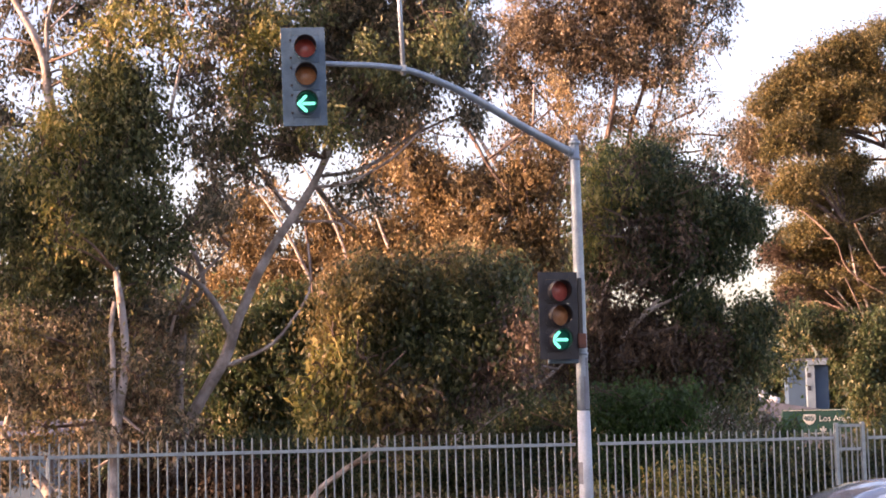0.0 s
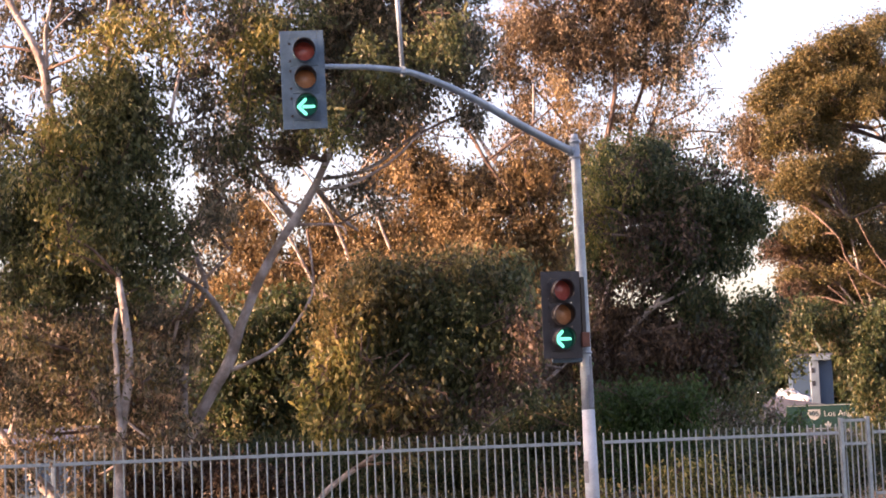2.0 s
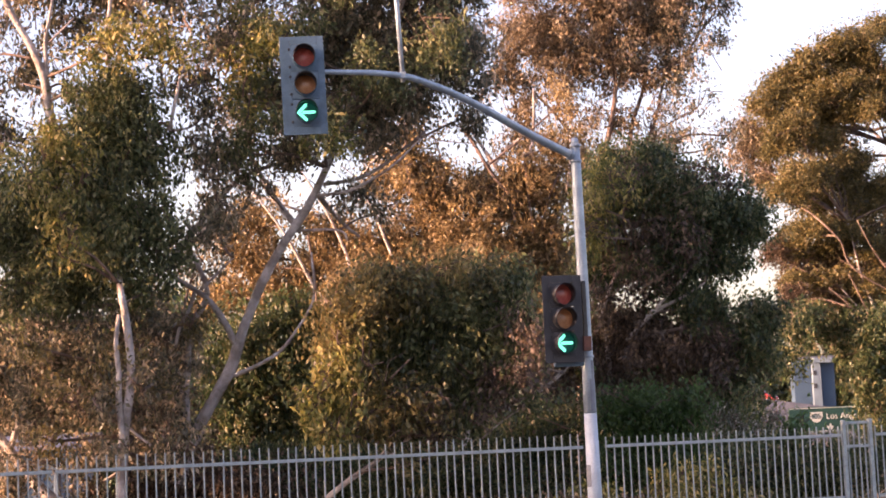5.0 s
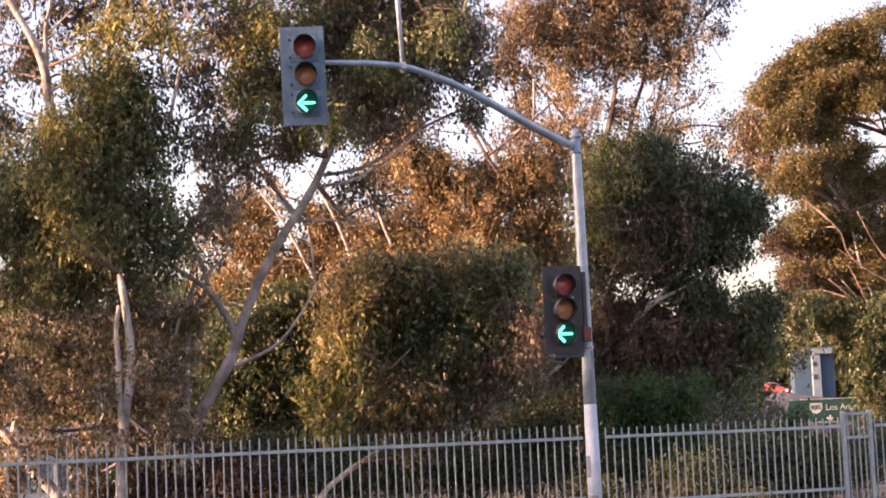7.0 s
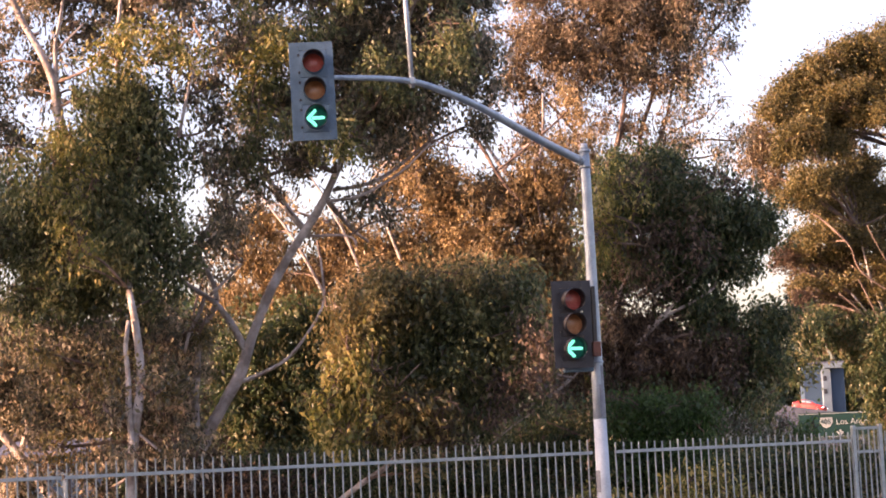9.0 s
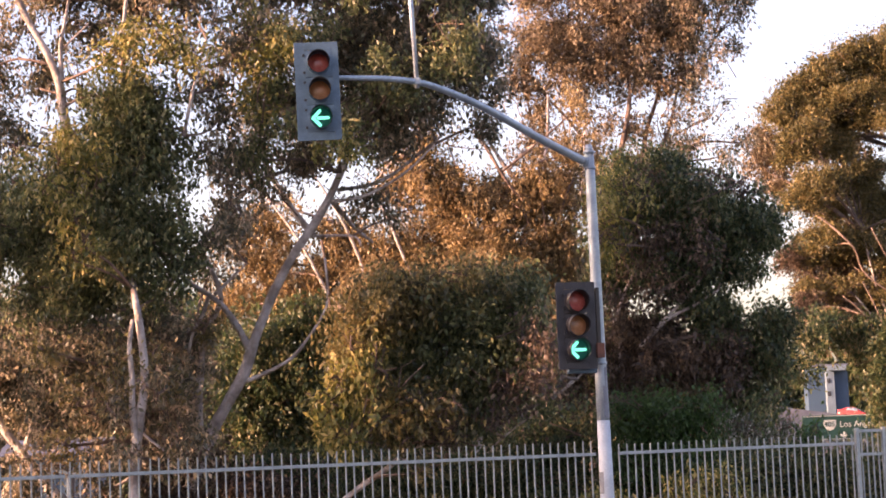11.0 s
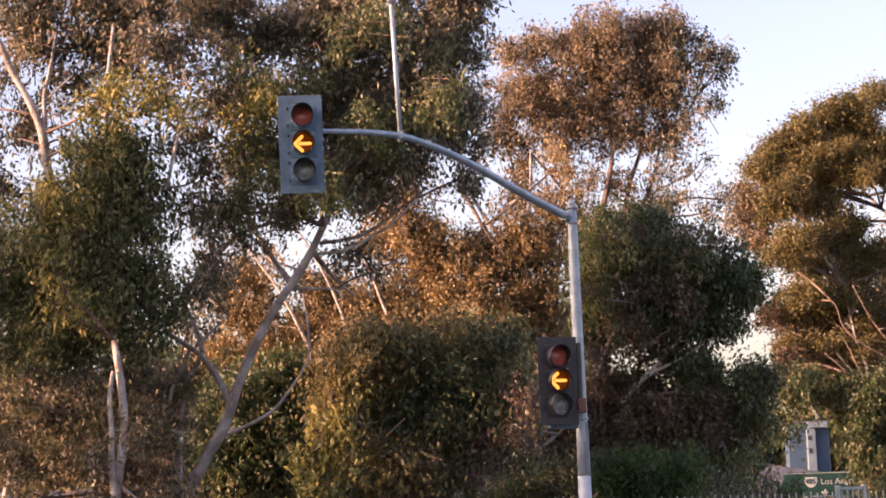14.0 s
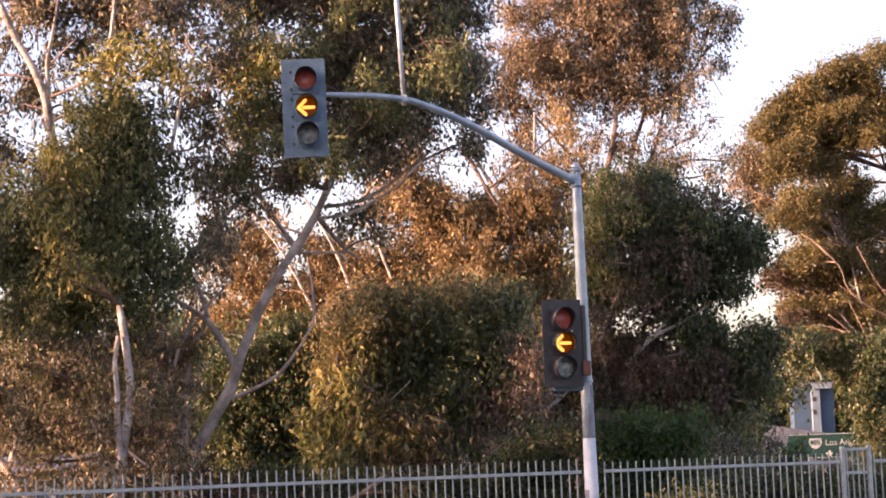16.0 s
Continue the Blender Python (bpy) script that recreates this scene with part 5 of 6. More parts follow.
tall_russet_eucalyptus = tree_base("tall_russet_eucalyptus", (3.00, 47.00), "tall eucalyptus with russet crown and forked pale limbs", "tree")
trunk(tall_russet_eucalyptus, [(3.00, 47.00, -0.10), (3.12, 47.00, 1.33), (3.27, 47.00, 4.13), (3.64, 47.00, 6.96), (3.97, 47.00, 8.38), (4.21, 47.00, 9.24), (4.47, 47.00, 10.53), (4.37, 47.00, 11.99)], 0.120, 0.045, BARK_BROWN)
branch(tall_russet_eucalyptus, [(3.83, 47.40, 7.57), (3.51, 47.40, 8.89), (2.98, 47.40, 10.35), (2.68, 47.40, 12.41)], 0.052, 0.022, BARK_BROWN)
branch(tall_russet_eucalyptus, [(4.55, 47.40, 7.77), (5.09, 47.40, 8.84), (5.56, 47.40, 10.00), (5.99, 47.40, 12.04)], 0.070, 0.027, BARK_BROWN)
branch(tall_russet_eucalyptus, [(2.26, 47.40, 7.62), (2.26, 47.40, 8.77), (1.97, 47.40, 10.08), (1.78, 47.40, 11.26)], 0.047, 0.022, BARK_BROWN)
branch(tall_russet_eucalyptus, [(3.19, 47.40, 7.59), (3.15, 47.40, 8.60), (2.82, 47.40, 9.63), (2.71, 47.40, 10.65)], 0.035, 0.016, BARK_BROWN)
branch(tall_russet_eucalyptus, [(3.92, 47.40, 7.87), (4.24, 47.40, 9.16), (4.64, 47.40, 10.17)], 0.035, 0.016, BARK_BROWN)
branch(tall_russet_eucalyptus, [(4.74, 47.50, 8.87), (4.92, 47.50, 9.74), (5.23, 47.50, 10.61), (5.43, 47.50, 12.22)], 0.072, 0.034, BARK_BROWN)
branch(tall_russet_eucalyptus, [(3.84, 47.40, 7.86), (3.17, 47.40, 9.62), (2.21, 47.40, 10.81), (1.79, 47.40, 11.55)], 0.047, 0.022, BARK_BROWN)
branch(tall_russet_eucalyptus, [(5.47, 47.00, 10.80), (6.20, 47.00, 11.22), (6.65, 47.00, 11.79)], 0.036, 0.022, BARK_BROWN)
crown(tall_russet_eucalyptus, LEAF_RUST, 0.114, 0.62, [
    (2.51, 47.20, 12.08, 1.06, 0.85, 0.80),
    (4.11, 47.20, 12.76, 1.49, 1.06, 0.85),
    (5.39, 47.20, 12.16, 1.27, 0.93, 0.80),
    (2.32, 47.20, 13.19, 0.85, 0.42, 0.90),
    (3.34, 47.20, 13.37, 0.85, 0.42, 0.60),
    (4.41, 47.20, 13.50, 1.13, 0.51, 1.00),
    (5.66, 47.20, 13.63, 0.85, 0.57, 1.00),
    (3.20, 47.20, 11.00, 1.20, 0.57, 0.38),
    (4.65, 47.20, 10.96, 1.20, 0.62, 0.65),
    (3.78, 47.20, 11.62, 1.27, 0.85, 0.80),
    (3.17, 47.20, 9.94, 0.99, 0.51, 0.20),
    (4.32, 47.20, 9.99, 0.85, 0.51, 0.20),
    (5.16, 47.20, 9.78, 0.71, 0.57, 0.18),
    (2.05, 47.20, 10.50, 0.64, 0.69, 0.37),
    (1.65, 47.20, 11.17, 0.54, 0.62, 0.75),
    (4.53, 47.20, 14.05, 0.28, 0.20, 0.40),
    (2.13, 47.20, 9.33, 0.71, 0.57, 0.53),
    (3.25, 47.20, 8.82, 0.85, 0.57, 0.53),
    (4.55, 47.20, 9.01, 0.85, 0.48, 0.33),
    (5.81, 47.20, 11.13, 0.57, 0.42, 0.40),
    (5.56, 47.20, 9.18, 0.71, 0.57, 0.26)])
crown(tall_russet_eucalyptus, LEAF_OLIVE, 0.114, 0.55, [
    (5.95, 47.00, 12.76, 0.85, 0.85, 0.90),
    (6.35, 47.00, 13.55, 0.56, 0.56, 0.80),
    (6.12, 47.00, 11.88, 0.62, 0.70, 0.70),
    (6.56, 47.00, 11.35, 0.56, 0.70, 0.35),
    (6.97, 47.00, 13.01, 0.37, 0.62, 0.55),
    (7.32, 47.00, 12.92, 0.25, 0.37, 0.80),
    (7.37, 47.00, 12.41, 0.14, 0.17, 0.40),
    (6.99, 47.00, 11.62, 0.42, 0.20, 0.60),
    (4.92, 47.00, 11.39, 0.55, 0.55, 0.40),
    (6.52, 47.00, 10.12, 0.93, 0.56, 0.17),
    (6.05, 47.00, 9.34, 0.70, 0.56, 0.21),
    (6.67, 47.00, 9.03, 0.62, 0.56, 0.30),
    (5.73, 47.00, 10.01, 0.69, 0.48, 0.16),
    (7.26, 47.00, 9.29, 0.42, 0.37, 0.16),
    (5.76, 47.00, 10.59, 0.56, 0.34, 0.20)])

dense_green_tree = tree_base("dense_green_tree", (3.13, 37.00), "dense dark green broadleaf tree with rounded crown", "tree")
trunk(dense_green_tree, [(3.13, 37.00, -0.10), (3.11, 37.00, 1.18), (3.10, 37.00, 2.50), (3.12, 37.00, 4.05), (3.40, 37.00, 5.05), (3.76, 37.00, 5.83)], 0.078, 0.033)
branch(dense_green_tree, [(2.94, 36.50, 4.03), (3.18, 36.50, 4.68), (3.59, 36.50, 5.44)], 0.038, 0.022)
branch(dense_green_tree, [(3.42, 36.50, 3.58), (3.98, 36.50, 4.11), (4.54, 36.50, 4.37), (4.99, 36.50, 4.64)], 0.044, 0.022)
branch(dense_green_tree, [(3.65, 36.50, 3.90), (4.10, 36.50, 4.27), (4.67, 36.50, 4.87)], 0.033, 0.022)
crown(dense_green_tree, LEAF_DARK, 0.118, 1.07, [
    (3.90, 37.00, 6.61, 1.05, 0.72, 1.00),
    (5.00, 37.00, 6.08, 1.16, 0.83, 1.00),
    (5.83, 37.00, 5.89, 0.55, 0.55, 1.00),
    (3.08, 37.00, 5.62, 0.50, 0.83, 0.80),
    (3.46, 37.00, 6.96, 0.55, 0.50, 0.70),
    (3.06, 37.00, 4.72, 0.44, 0.44, 0.60),
    (4.29, 37.00, 5.14, 1.11, 0.61, 1.00),
    (4.71, 37.00, 4.35, 0.89, 0.39, 0.60),
    (5.32, 37.00, 5.06, 0.50, 0.39, 0.60),
    (4.14, 37.00, 7.17, 0.55, 0.33, 0.70)])
# yellow leaf colour imitates the sunlit left edge
crown(dense_green_tree, LEAF_YELLOW, 0.118, 0.41, [
    (3.03, 36.20, 6.09, 0.43, 0.65, 0.60)])
# lower foliage in dark brown: its shade is put into the leaf colour
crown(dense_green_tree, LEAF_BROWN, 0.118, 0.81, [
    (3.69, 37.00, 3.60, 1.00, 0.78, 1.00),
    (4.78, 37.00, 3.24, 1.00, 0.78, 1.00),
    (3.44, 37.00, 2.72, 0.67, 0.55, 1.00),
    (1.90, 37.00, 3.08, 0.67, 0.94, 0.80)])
crown(dense_green_tree, LEAF_DARK, 0.118, 1.00, [
    (5.14, 37.00, 3.90, 0.67, 0.50, 1.00),
    (5.90, 37.00, 3.44, 0.55, 0.67, 0.90),
    (6.20, 37.00, 3.98, 0.50, 0.39, 0.80),
    (5.37, 37.00, 2.56, 0.55, 0.39, 1.00),
    (5.76, 37.00, 2.77, 0.44, 0.50, 0.90),
    (2.86, 38.00, 3.21, 0.57, 0.68, 0.80),
    (3.11, 38.00, 3.89, 0.46, 0.46, 0.80)])
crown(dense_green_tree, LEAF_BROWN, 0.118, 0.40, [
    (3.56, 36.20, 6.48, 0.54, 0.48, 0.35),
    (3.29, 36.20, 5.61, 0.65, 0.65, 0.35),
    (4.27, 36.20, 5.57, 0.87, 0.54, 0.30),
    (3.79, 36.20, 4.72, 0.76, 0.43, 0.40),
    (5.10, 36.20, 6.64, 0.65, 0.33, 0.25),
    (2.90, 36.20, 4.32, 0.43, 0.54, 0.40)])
# more yellow specks along that edge, again as painted sunlight
crown(dense_green_tree, LEAF_YELLOW, 0.118, 0.45, [
    (2.79, 35.60, 6.33, 0.26, 0.43, 0.50),
    (3.19, 35.60, 6.64, 0.32, 0.26, 0.35),
    (2.71, 35.60, 5.68, 0.17, 0.32, 0.40),
    (3.49, 35.60, 6.30, 0.26, 0.21, 0.25)])

golden_eucalyptus = tree_base("golden_eucalyptus", (15.35, 60.00), "large eucalyptus with layered golden green foliage lumps", "tree")
trunk(golden_eucalyptus, [(15.35, 60.00, -0.10), (15.47, 60.00, 1.67), (15.47, 60.00, 3.64), (15.31, 60.00, 5.98), (15.06, 60.00, 8.16), (14.80, 60.00, 10.36), (14.36, 60.00, 12.77)], 0.216, 0.090)
branch(golden_eucalyptus, [(11.45, 55.60, 7.50), (11.71, 55.60, 7.15), (11.89, 55.60, 6.56), (12.44, 55.60, 6.03), (13.09, 55.60, 5.66)], 0.026, 0.020, BARK_BROWN)
branch(golden_eucalyptus, [(11.26, 55.60, 5.83), (11.89, 55.60, 5.21), (12.33, 55.60, 4.36), (12.69, 55.60, 3.51)], 0.020, 0.028, BARK_BROWN)
branch(golden_eucalyptus, [(11.87, 55.60, 6.22), (12.23, 55.60, 5.37), (12.58, 55.60, 4.35), (12.93, 55.60, 3.33)], 0.020, 0.028, BARK_BROWN)
branch(golden_eucalyptus, [(12.22, 55.60, 7.81), (12.66, 55.60, 6.86), (13.12, 55.60, 6.17)], 0.018, 0.022, BARK_BROWN)
branch(golden_eucalyptus, [(15.47, 60.00, 3.64), (14.74, 60.00, 5.27), (14.00, 60.00, 6.92), (13.59, 60.00, 7.83)], 0.072, 0.036)
branch(golden_eucalyptus, [(13.41, 57.00, 3.06), (13.03, 57.00, 4.09), (12.48, 57.00, 5.13), (11.91, 57.00, 5.92)], 0.051, 0.026)
branch(golden_eucalyptus, [(13.19, 57.00, 3.75), (12.91, 57.00, 5.12), (12.53, 57.00, 6.33), (12.26, 57.00, 7.89)], 0.051, 0.026)
branch(golden_eucalyptus, [(14.23, 60.00, 6.01), (13.76, 60.00, 7.47), (13.27, 60.00, 8.57)], 0.072, 0.036)
branch(golden_eucalyptus, [(15.14, 60.00, 9.99), (14.27, 60.00, 10.74), (13.58, 60.00, 11.49)], 0.072, 0.036)
crown(golden_eucalyptus, LEAF_GOLD, 0.112, 1.45, [
    (14.06, 58.39, 13.97, 0.66, 0.43, 1.00),
    (12.84, 57.36, 13.53, 0.56, 0.35, 1.00),
    (12.15, 57.52, 13.27, 0.52, 0.32, 1.00),
    (11.45, 57.64, 12.95, 0.52, 0.32, 1.00),
    (10.85, 57.89, 12.57, 0.46, 0.35, 1.00),
    (10.37, 57.79, 12.12, 0.41, 0.35, 1.00),
    (9.98, 57.72, 11.59, 0.41, 0.38, 1.00),
    (13.08, 57.84, 13.03, 0.71, 0.32, 1.00),
    (12.12, 58.48, 12.56, 0.72, 0.28, 1.00),
    (11.20, 57.61, 11.74, 0.64, 0.28, 1.00),
    (12.42, 57.46, 12.07, 0.78, 0.32, 1.00),
    (13.79, 58.04, 12.31, 0.71, 0.38, 1.00),
    (10.88, 57.08, 10.85, 0.63, 0.42, 1.00),
    (10.38, 57.20, 10.36, 0.46, 0.55, 1.00),
    (12.05, 58.56, 11.23, 0.53, 0.34, 1.00),
    (11.82, 57.64, 10.38, 0.46, 0.32, 1.00),
    (12.95, 57.70, 11.38, 0.67, 0.38, 1.00),
    (10.88, 56.62, 9.28, 0.70, 0.36, 1.00),
    (12.08, 57.43, 9.60, 0.67, 0.30, 1.00),
    (12.93, 57.76, 9.79, 0.41, 0.28, 1.00),
    (10.37, 56.64, 8.71, 0.58, 0.36, 1.00)], 0.12, True)
crown(golden_eucalyptus, LEAF_GOLD, 0.112, 1.45, [
    (12.48, 57.83, 9.04, 0.53, 0.39, 1.00),
    (13.61, 57.86, 8.90, 0.60, 0.42, 1.00),
    (11.14, 56.72, 7.63, 0.70, 0.35, 1.00),
    (10.63, 57.85, 7.35, 0.46, 0.47, 1.00),
    (11.95, 57.96, 7.21, 0.60, 0.31, 1.00),
    (12.37, 57.31, 7.65, 0.52, 0.36, 1.00),
    (13.51, 57.10, 11.27, 0.55, 0.42, 1.00),
    (12.71, 57.51, 8.29, 0.56, 0.32, 1.00),
    (11.56, 57.79, 8.45, 0.49, 0.28, 1.00),
    (14.79, 57.24, 8.86, 0.58, 0.43, 1.00),
    (15.01, 57.23, 11.47, 0.75, 0.41, 1.00),
    (16.20, 57.34, 9.40, 0.65, 0.34, 1.00),
    (15.64, 57.79, 6.19, 0.63, 0.46, 1.00)], 0.12, True)
crown(golden_eucalyptus, LEAF_GOLD, 0.112, 1.45, [
    (15.26, 57.35, 13.22, 0.71, 0.41, 1.00),
    (16.72, 58.07, 9.83, 0.66, 0.36, 1.00),
    (15.48, 57.22, 10.17, 0.57, 0.42, 1.00),
    (15.23, 57.47, 12.97, 0.70, 0.51, 1.00),
    (14.67, 56.80, 6.95, 0.70, 0.31, 1.00),
    (15.93, 57.24, 13.06, 0.67, 0.36, 1.00),
    (15.49, 58.27, 13.00, 0.65, 0.31, 1.00),
    (14.83, 57.48, 10.04, 0.65, 0.34, 1.00),
    (14.43, 58.31, 6.27, 0.57, 0.51, 1.00)], 0.12, True)
crown(golden_eucalyptus, LEAF_RUST, 0.130, 0.85, [
    (9.64, 58.50, 11.19, 0.42, 0.42, 0.90),
    (9.51, 58.50, 10.44, 0.46, 0.60, 0.90),
    (10.08, 58.50, 10.55, 0.49, 0.63, 0.90),
    (9.99, 58.50, 9.57, 0.53, 0.53, 0.80),
    (11.66, 58.50, 4.88, 0.67, 0.21, 0.70),
    (10.96, 58.50, 4.45, 0.53, 0.21, 0.70),
    (12.36, 58.50, 7.71, 0.60, 0.70, 0.35),
    (10.46, 58.50, 11.62, 0.53, 0.35, 0.80),
    (11.03, 58.50, 12.32, 0.53, 0.25, 0.70)])
crown(golden_eucalyptus, LEAF_OLIVE, 0.150, 0.62, [
    (13.66, 60.50, 13.42, 1.09, 0.73, 0.80),
    (12.49, 60.50, 12.37, 1.09, 0.73, 0.80),
    (11.68, 60.50, 11.09, 1.09, 0.91, 0.80),
    (12.95, 60.50, 10.86, 0.73, 0.91, 0.60),
    (11.95, 60.50, 9.41, 1.09, 0.91, 0.70),
    (13.42, 60.50, 9.55, 0.91, 0.54, 0.50),
    (14.35, 60.50, 12.68, 0.91, 0.91, 0.80),
    (14.45, 60.50, 8.59, 0.73, 1.63, 0.60),
    (15.94, 60.50, 8.91, 1.27, 4.54, 0.60)])
# low clumps behind are brown instead of olive, to imitate shade
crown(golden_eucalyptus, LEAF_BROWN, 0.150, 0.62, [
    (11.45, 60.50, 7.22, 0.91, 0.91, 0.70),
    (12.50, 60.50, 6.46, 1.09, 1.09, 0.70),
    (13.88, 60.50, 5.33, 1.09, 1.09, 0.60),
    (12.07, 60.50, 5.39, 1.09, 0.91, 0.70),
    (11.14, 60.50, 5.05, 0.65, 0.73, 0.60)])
# lowest cushions brown instead of gold, shade painted in the same way
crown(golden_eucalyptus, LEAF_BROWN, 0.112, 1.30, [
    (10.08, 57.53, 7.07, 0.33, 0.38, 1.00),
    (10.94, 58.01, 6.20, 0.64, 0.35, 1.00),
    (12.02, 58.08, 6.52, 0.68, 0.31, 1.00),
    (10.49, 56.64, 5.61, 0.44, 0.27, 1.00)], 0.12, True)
crown(golden_eucalyptus, LEAF_OLIVE, 0.125, 0.70, [
    (13.47, 58.60, 6.76, 0.63, 0.88, 0.80),
    (13.09, 58.60, 7.67, 0.63, 0.53, 0.60),
    (12.44, 58.60, 5.92, 0.70, 0.70, 0.60),
    (13.20, 58.60, 5.36, 0.77, 0.77, 0.80),
    (11.70, 58.60, 5.25, 0.70, 0.53, 0.60),
    (14.12, 58.60, 7.26, 0.70, 1.58, 0.80),
    (11.02, 58.60, 5.63, 0.63, 0.60, 0.60)])
crown(golden_eucalyptus, LEAF_GOLD, 0.112, 1.20, [
    (13.08, 57.20, 6.99, 0.48, 0.34, 1.00),
    (12.76, 57.20, 5.97, 0.51, 0.31, 1.00),
    (11.65, 57.20, 6.19, 0.58, 0.24, 1.00),
    (10.61, 57.20, 6.06, 0.55, 0.24, 1.00)], 0.12, True)

shaded_thicket_tree = tree_base("shaded_thicket_tree", (-4.22, 40.00), "small dark green tree in deep shade behind pale trunks", "tree")
trunk(shaded_thicket_tree, [(-4.22, 40.00, -0.10), (-4.21, 40.00, 1.07), (-4.08, 40.00, 2.02), (-4.06, 40.00, 3.21)], 0.072, 0.036)
crown(shaded_thicket_tree, LEAF_DARK, 0.150, 1.07, [
    (-4.29, 40.00, 3.94, 1.08, 0.90, 1.00),
    (-3.83, 40.00, 2.85, 1.08, 0.84, 1.00),
    (-4.84, 40.00, 2.87, 0.72, 0.84, 1.00),
    (-3.21, 40.00, 4.27, 0.60, 0.72, 1.00),
    (-4.20, 40.00, 1.90, 1.44, 0.60, 1.00),
    (-2.77, 40.00, 1.63, 1.20, 0.60, 1.00)])

shrub_a = tree_base("shrub", (3.65, 34.00), "rounded bright green shrub behind the fence", "shrub")
stems(shrub_a, 2.47)
crown(shrub_a, LEAF_LUSH, 0.10, 1.20, [
    (3.65, 34.00, 2.27, 0.76, 0.41, 1.00),
    (3.14, 34.00, 2.13, 0.51, 0.41, 1.00),
    (4.16, 34.00, 2.11, 0.51, 0.36, 1.00),
    (3.52, 34.00, 1.42, 1.12, 0.71, 1.00)])

# dark leaf mass added in place of the shade behind the fence
shrub_b = tree_base("shrub", (1.43, 34.50), "dark green shrub added to fill the shade behind the fence", "shrub")
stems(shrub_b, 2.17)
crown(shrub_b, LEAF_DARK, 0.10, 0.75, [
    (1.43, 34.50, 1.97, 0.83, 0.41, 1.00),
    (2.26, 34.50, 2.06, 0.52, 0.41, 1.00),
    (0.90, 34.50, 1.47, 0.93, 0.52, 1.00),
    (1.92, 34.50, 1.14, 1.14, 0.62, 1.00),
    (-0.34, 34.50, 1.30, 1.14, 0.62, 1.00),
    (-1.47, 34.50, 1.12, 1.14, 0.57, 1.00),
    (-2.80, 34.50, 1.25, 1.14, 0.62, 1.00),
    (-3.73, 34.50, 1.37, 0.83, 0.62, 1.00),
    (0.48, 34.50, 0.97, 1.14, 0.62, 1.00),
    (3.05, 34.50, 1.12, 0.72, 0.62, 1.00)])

shrub_c = tree_base("shrub", (5.06, 36.00), "pale grey-green flowering shrub beside the sign", "shrub")
stems(shrub_c, 2.19)
crown(shrub_c, LEAF_PALE, 0.10, 1.20, [
    (5.06, 36.00, 1.99, 0.26, 0.19, 1.00),
    (5.36, 36.00, 1.89, 0.35, 0.17, 0.70),
    (6.03, 36.00, 1.96, 0.24, 0.22, 0.80),
    (5.68, 36.00, 1.73, 0.65, 0.17, 0.60)])

shrub_d = tree_base("shrub", (1.94, 31.60), "yellow-green young shrub growing through the fence", "shrub")
stems(shrub_d, 0.94)
crown(shrub_d, LEAF_YELLOW, 0.118, 0.60, [
    (1.92, 31.40, 0.70, 0.23, 0.19, 1.00),
    (2.48, 31.40, 0.68, 0.23, 0.15, 1.00),
    (2.75, 31.40, 0.65, 0.21, 0.11, 0.80),
    (3.33, 31.40, 0.83, 0.15, 0.24, 0.80),
    (3.63, 31.40, 1.00, 0.13, 0.15, 0.80),
    (3.92, 31.40, 0.84, 0.24, 0.23, 0.70),
    (4.22, 31.40, 1.07, 0.21, 0.21, 0.70),
    (3.74, 31.40, 0.59, 0.28, 0.17, 0.80),
    (4.45, 31.40, 0.69, 0.24, 0.23, 0.60),
    (4.08, 31.40, 0.67, 0.28, 0.23, 0.70),
    (4.69, 31.40, 0.79, 0.23, 0.26, 0.40)])

shrub_e = tree_base("shrub", (5.97, 33.00), "low shrub with dark green leaves by the gate", "shrub")
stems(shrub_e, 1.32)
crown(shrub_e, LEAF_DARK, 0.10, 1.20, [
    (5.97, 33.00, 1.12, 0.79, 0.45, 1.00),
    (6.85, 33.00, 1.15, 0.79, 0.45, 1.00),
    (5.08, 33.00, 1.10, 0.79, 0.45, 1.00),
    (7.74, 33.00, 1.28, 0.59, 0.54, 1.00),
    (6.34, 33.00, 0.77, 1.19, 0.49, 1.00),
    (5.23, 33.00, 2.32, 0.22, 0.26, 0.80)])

shrub_f = tree_base("shrub", (6.10, 33.50), "bright young green shrub in front of the road sign", "shrub")
stems(shrub_f, 1.81)
crown(shrub_f, LEAF_LUSH, 0.10, 1.20, [
    (6.10, 33.50, 1.61, 0.20, 0.22, 1.00),
    (6.16, 33.50, 1.81, 0.09, 0.14, 0.80)])

shrub_g = tree_base("shrub", (-5.42, 33.50), "scrubby brown-green bush behind the fence rails", "shrub")
stems(shrub_g, 1.33)
crown(shrub_g, LEAF_BROWN, 0.118, 0.80, [
    (-5.42, 33.50, 1.13, 0.70, 0.35, 0.70),
    (-4.62, 33.50, 1.21, 0.50, 0.45, 0.80),
    (-3.72, 33.50, 1.09, 1.00, 0.40, 1.00),
    (-6.12, 33.50, 0.85, 0.60, 0.25, 0.60)])
crown(shrub_g, LEAF_OLIVE, 0.118, 0.75, [
    (-7.79, 33.20, 1.28, 0.50, 0.34, 0.50),
    (-6.50, 33.20, 1.23, 0.44, 0.36, 0.50),
    (-7.37, 33.20, 2.40, 0.44, 0.20, 0.40),
    (-6.89, 33.20, 1.74, 0.34, 0.18, 0.35),
    (-5.50, 33.20, 1.68, 0.50, 0.28, 0.40),
    (-7.78, 33.20, 1.78, 0.24, 0.20, 0.30)])

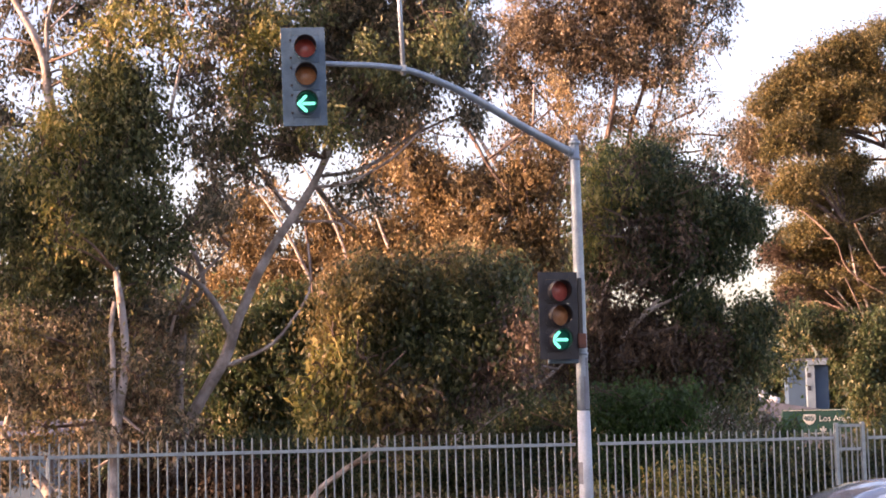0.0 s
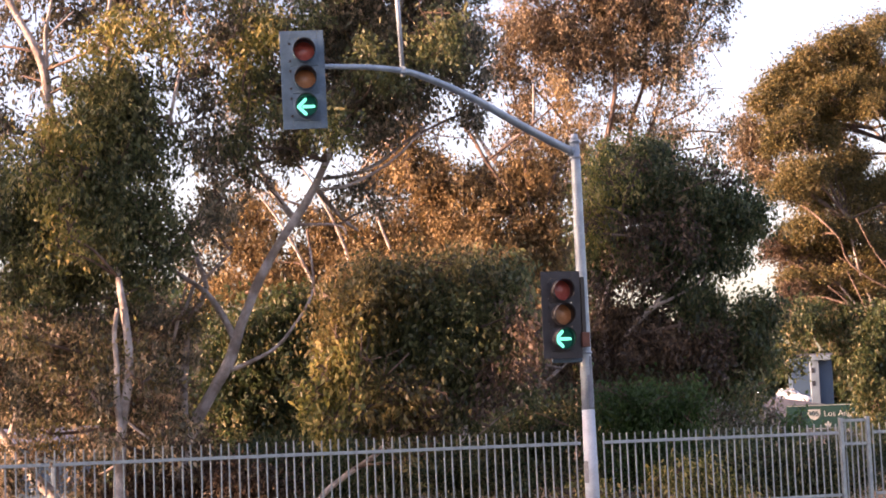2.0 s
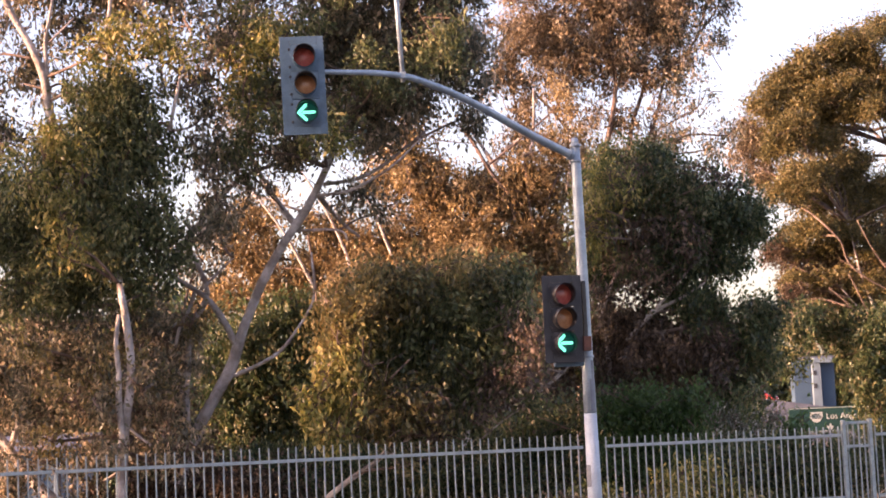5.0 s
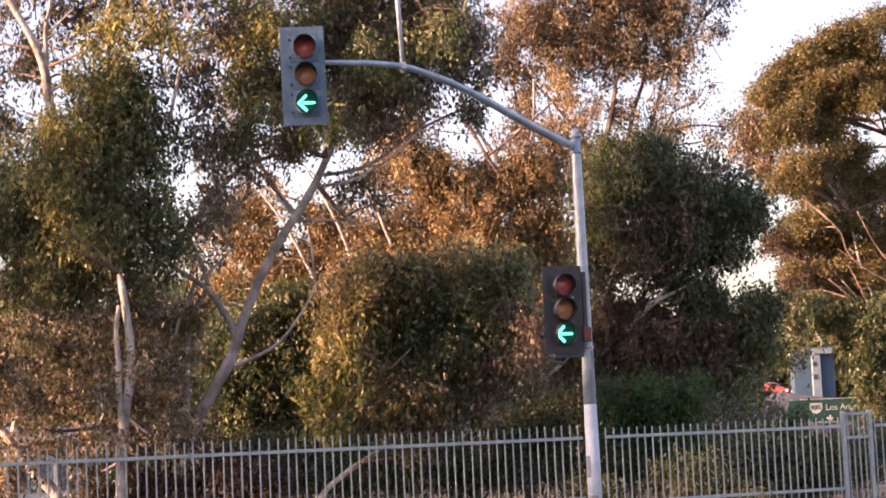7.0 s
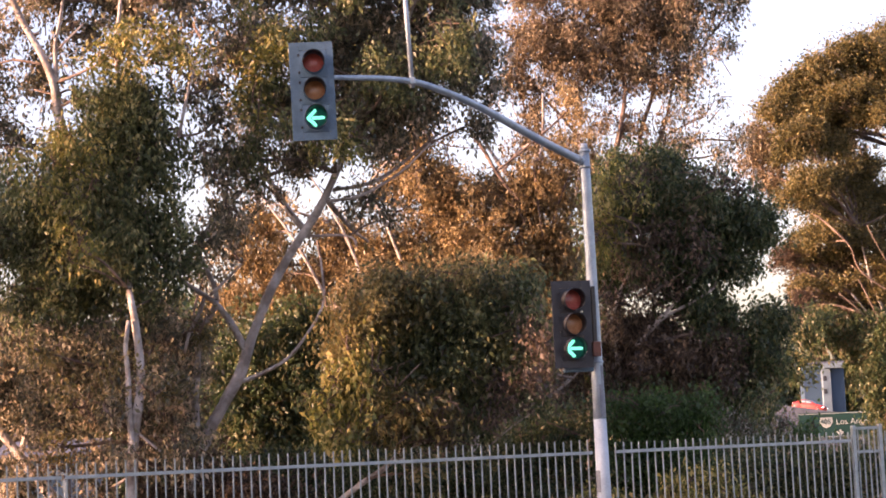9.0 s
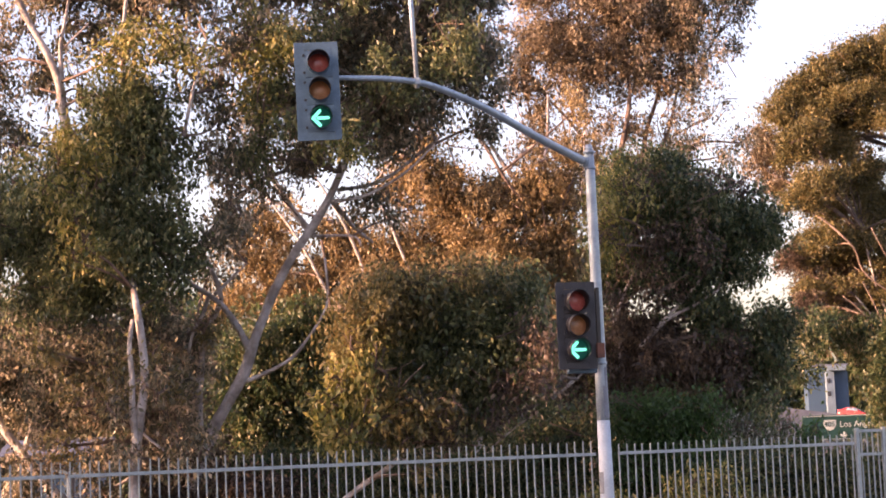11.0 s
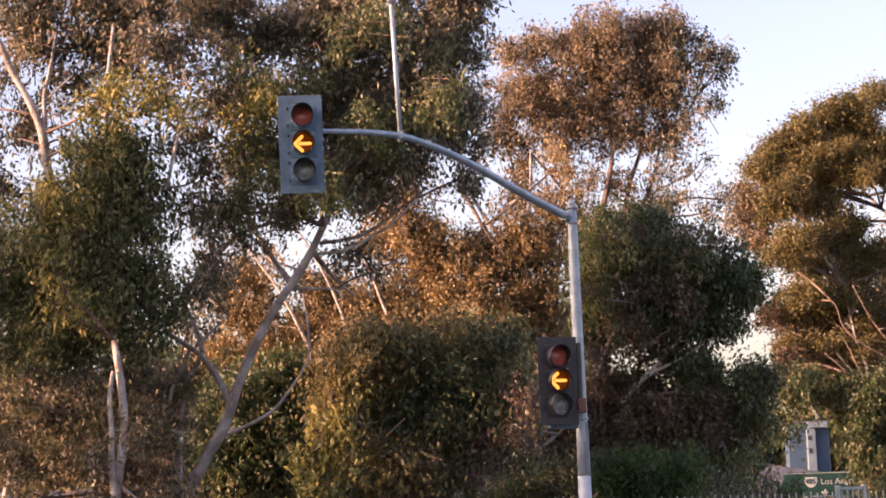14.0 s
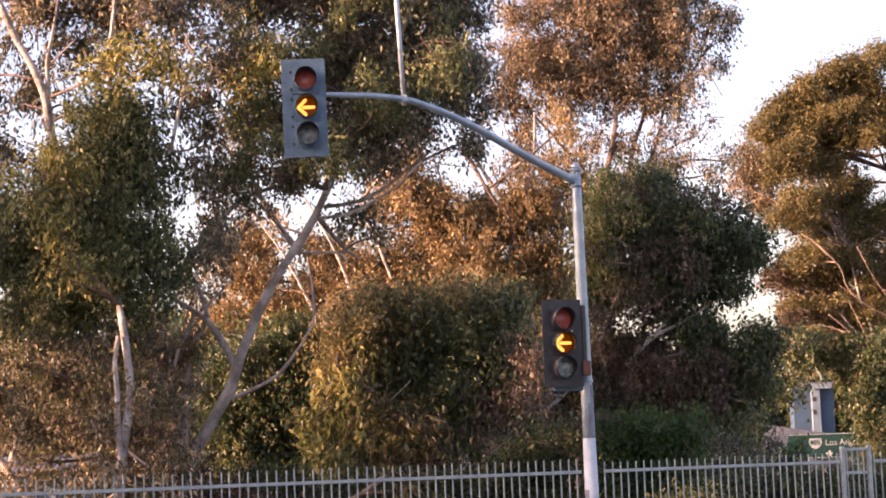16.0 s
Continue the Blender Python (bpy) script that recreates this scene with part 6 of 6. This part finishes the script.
# dark leaves added where the sun still reaches, as painted shade
shrub_h = tree_base("shrub", (13.06, 56.00), "dark understorey shrub whose leaf colour gives the shade below the large eucalyptus", "shrub")
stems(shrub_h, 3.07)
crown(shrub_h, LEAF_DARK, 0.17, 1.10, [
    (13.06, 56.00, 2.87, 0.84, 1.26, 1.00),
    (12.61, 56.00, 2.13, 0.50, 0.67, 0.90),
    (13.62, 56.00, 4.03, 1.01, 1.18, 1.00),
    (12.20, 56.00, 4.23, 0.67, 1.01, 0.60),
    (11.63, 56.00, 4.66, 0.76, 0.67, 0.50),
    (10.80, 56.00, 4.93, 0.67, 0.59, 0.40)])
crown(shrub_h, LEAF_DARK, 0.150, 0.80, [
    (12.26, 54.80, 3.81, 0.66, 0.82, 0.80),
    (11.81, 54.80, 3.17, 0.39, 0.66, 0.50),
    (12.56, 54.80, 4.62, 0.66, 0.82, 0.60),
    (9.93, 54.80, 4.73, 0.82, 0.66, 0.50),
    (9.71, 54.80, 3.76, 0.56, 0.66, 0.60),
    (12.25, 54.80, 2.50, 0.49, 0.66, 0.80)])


# distant woods that close the view; dark leaves stand in for their shade
woods = empty("far_woods", pose(0, 75, -0.1), "distant dense brown-green woodland", "woods")
tagged(woods, kind="stuff")
for k in range(6):
    rnd = random.Random(40 + k)
    rows = []
    for j in range(14):
        x = -21 + 32.6 * ((k * 14 + j + rnd.random()) / 84)
        h = 6.6 + 1.5 * math.sin(x * 0.45) - (2.6 if x > 9 else 0) - (5.5 if x > 12.2 else 0)
        z = rnd.uniform(-0.3, 1.0) * h
        rows.append((x, 72 + rnd.uniform(-3, 6), max(0.2, z), 1.9, 1.5, 1.0))
    crown(woods, (LEAF_OLIVE, LEAF_DARK, LEAF_DARK)[k % 3], 0.42, 0.16, rows)

rnd = random.Random(61)
crown(woods, LEAF_DARK, 1.6, 0.035, [(46 + 3.2 * j, 300 + rnd.uniform(-5, 5), rnd.uniform(3, 18), 5.0, 4.0, 1.0) for j in range(12)] +
      [(46 + 3.2 * j, 302, rnd.uniform(0, 7), 5.0, 4.0, 1.0) for j in range(12)])

# unseen trees added behind the fence, on the low sun's side, to cast shade
belt = empty("shade_tree_belt", pose(-40, fence_y(-40) + 8, -0.1), "unseen belt of eucalyptus trees added along the fence for shade", "woods")
tagged(belt, kind="stuff")
for k in (0, 2, 5, 8, 9, 10, 11, 12, 13, 14, 15, 16):
    rnd = random.Random(90 + k)
    x0 = -15.5 - 5.2 * k
    y0 = fence_y(x0) + 8
    trunk(belt, [(x0, y0, -0.1), (x0 + 0.3, y0, 3.0), (x0 - 0.2, y0 + 0.3, 7.0 + 0.9 * k)], 0.2, 0.07)
    rows = [(x0 + rnd.uniform(-2.6, 2.6), y0 + rnd.uniform(-1.5, 1.5), rnd.uniform(0.05, 1.0) * (9.6 + 1.2 * k), 1.5 + 0.06 * k, 1.3 + 0.06 * k, 0.30) for _ in range(3 + k)]
    crown(belt, LEAF_OLIVE, 0.80 + 0.05 * k, 0.085 - 0.003 * k, rows)
rnd = random.Random(7)
# loose unseen clumps that dapple the sun on the trees in view
crown(belt, LEAF_OLIVE, 0.4, 0.20, [(rnd.uniform(-16, -10.8), rnd.uniform(31, 43), rnd.uniform(0.3, 5.4), 0.8, 0.7, 0.40) for _ in range(26)])
crown(belt, LEAF_OLIVE, 0.4, 0.20, [(rnd.uniform(-14.5, -10.4), rnd.uniform(28.5, 33), rnd.uniform(6.2, 9.0), 0.7, 0.7, 0.35) for _ in range(11)])


# ---- what moves ----
def drive(shift, pace=1.0):
    """Poses of a car that passes on the viewer's right and turns left before the fence; heading in degrees from +x."""
    path = [(-7.6, 7.5, -14.0, 90, 0), (-1.9, 6.6, -4.5, 94, 0), (-1.1, 5.2, 1.2, 110, 0), (-0.6, 3.8, 4.9, 120, 0.03), (-0.3, 2.80, 7.0, 123, 0.06), (0.0, 1.70, 8.80, 124, 0.06),
            (0.3, 0.50, 10.30, 123, 0.03), (0.6, -0.80, 11.6, 125, 0), (0.9, -2.4, 12.9, 134, -0.02), (1.3, -5.7, 14.7, 154, 0), (2.0, -9.6, 15.4, 178, 0), (3.5, -19.0, 12.8, 197, 0), (6.0, -34.0, 7.0, 203, 0),
            (16.5, -54.0, -1.5, 203, 0)]
    rows = []
    for t, x, y, a, z in path:
        tt = t / pace + shift
        rows.append((tt, pose(x, y, z, 0, 0, a)))
    return rows


def turn_in():
    """Poses of a car that comes from the cross street and turns left, past the viewer's left side."""
    path = [(0.0, 3.25, 13.7, 190), (0.2, 1.95, 13.3, 200), (0.4, 0.62, 12.0, 211), (0.5, 0.14, 10.9, 216), (0.6, -0.45, 10.0, 221), (0.8, -1.25, 8.9, 226),
            (1.0, -2.1, 7.8, 230), (1.6, -5.2, 4.2, 234), (2.5, -9.6, -2.2, 237), (5.0, -20.0, -20.0, 240), (16.5, -70.0, -110.0, 241)]
    return [(t, pose(x, y, 0, 0, 0, a)) for t, x, y, a in path]


def keep(rows, end=16.0):
    """The rows within the clip, with a first one at its start and a last one at its end."""
    def at(t):
        if t <= rows[0][0]:
            return rows[0][1]
        for (t0, a), (t1, b) in zip(rows, rows[1:]):
            if t0 <= t <= t1:
                return a.lerp(b, (t - t0) / (t1 - t0))
        return rows[-1][1]
    return [(0.0, at(0.0))] + [r for r in rows if 0.02 < r[0] < end - 0.02] + [(end, at(end))]


def motions():
    walk(crossover, keep(drive(7.33)))
    walk(sedan, keep(turn_in()))
    def on_ramp(share, turn):
        """A pose on the ramp's deck, a share of its length along, turned towards the viewer by some degrees."""
        return ramp.matrix_basis @ pose(run * share, 2.2, 0.0, 0, 0, turn)
    walk(white_van, [(0.0, on_ramp(0.14, -20)), (1.0, on_ramp(0.17, -20)), (3.0, on_ramp(0.38, -15)), (6.0, on_ramp(0.80, -10)), (16.0, on_ramp(0.93, -10))])
    walk(red_car, [(0.0, on_ramp(0.05, -30)), (4.0, on_ramp(0.08, -30)), (6.3, on_ramp(0.15, -30)), (8.0, on_ramp(0.19, -30)), (9.2, on_ramp(0.28, -30)), (11.3, on_ramp(0.45, -20)), (16.0, on_ramp(0.75, -10))])
    for lamps in (lamps_1, lamps_2):
        g, a = lamps["green"], lamps["amber"]
        walk(g, [(0.0, pose(0, -0.022, -0.345)), (12.13, pose(0, -0.022, -0.345)), (12.17, pose(0, 0.10, -0.345)), (16.0, pose(0, 0.10, -0.345))])
        walk(a, [(0.0, pose(0, 0.10, 0)), (12.13, pose(0, 0.10, 0)), (12.17, pose(0, -0.022, 0)), (16.0, pose(0, -0.022, 0))])


motions()
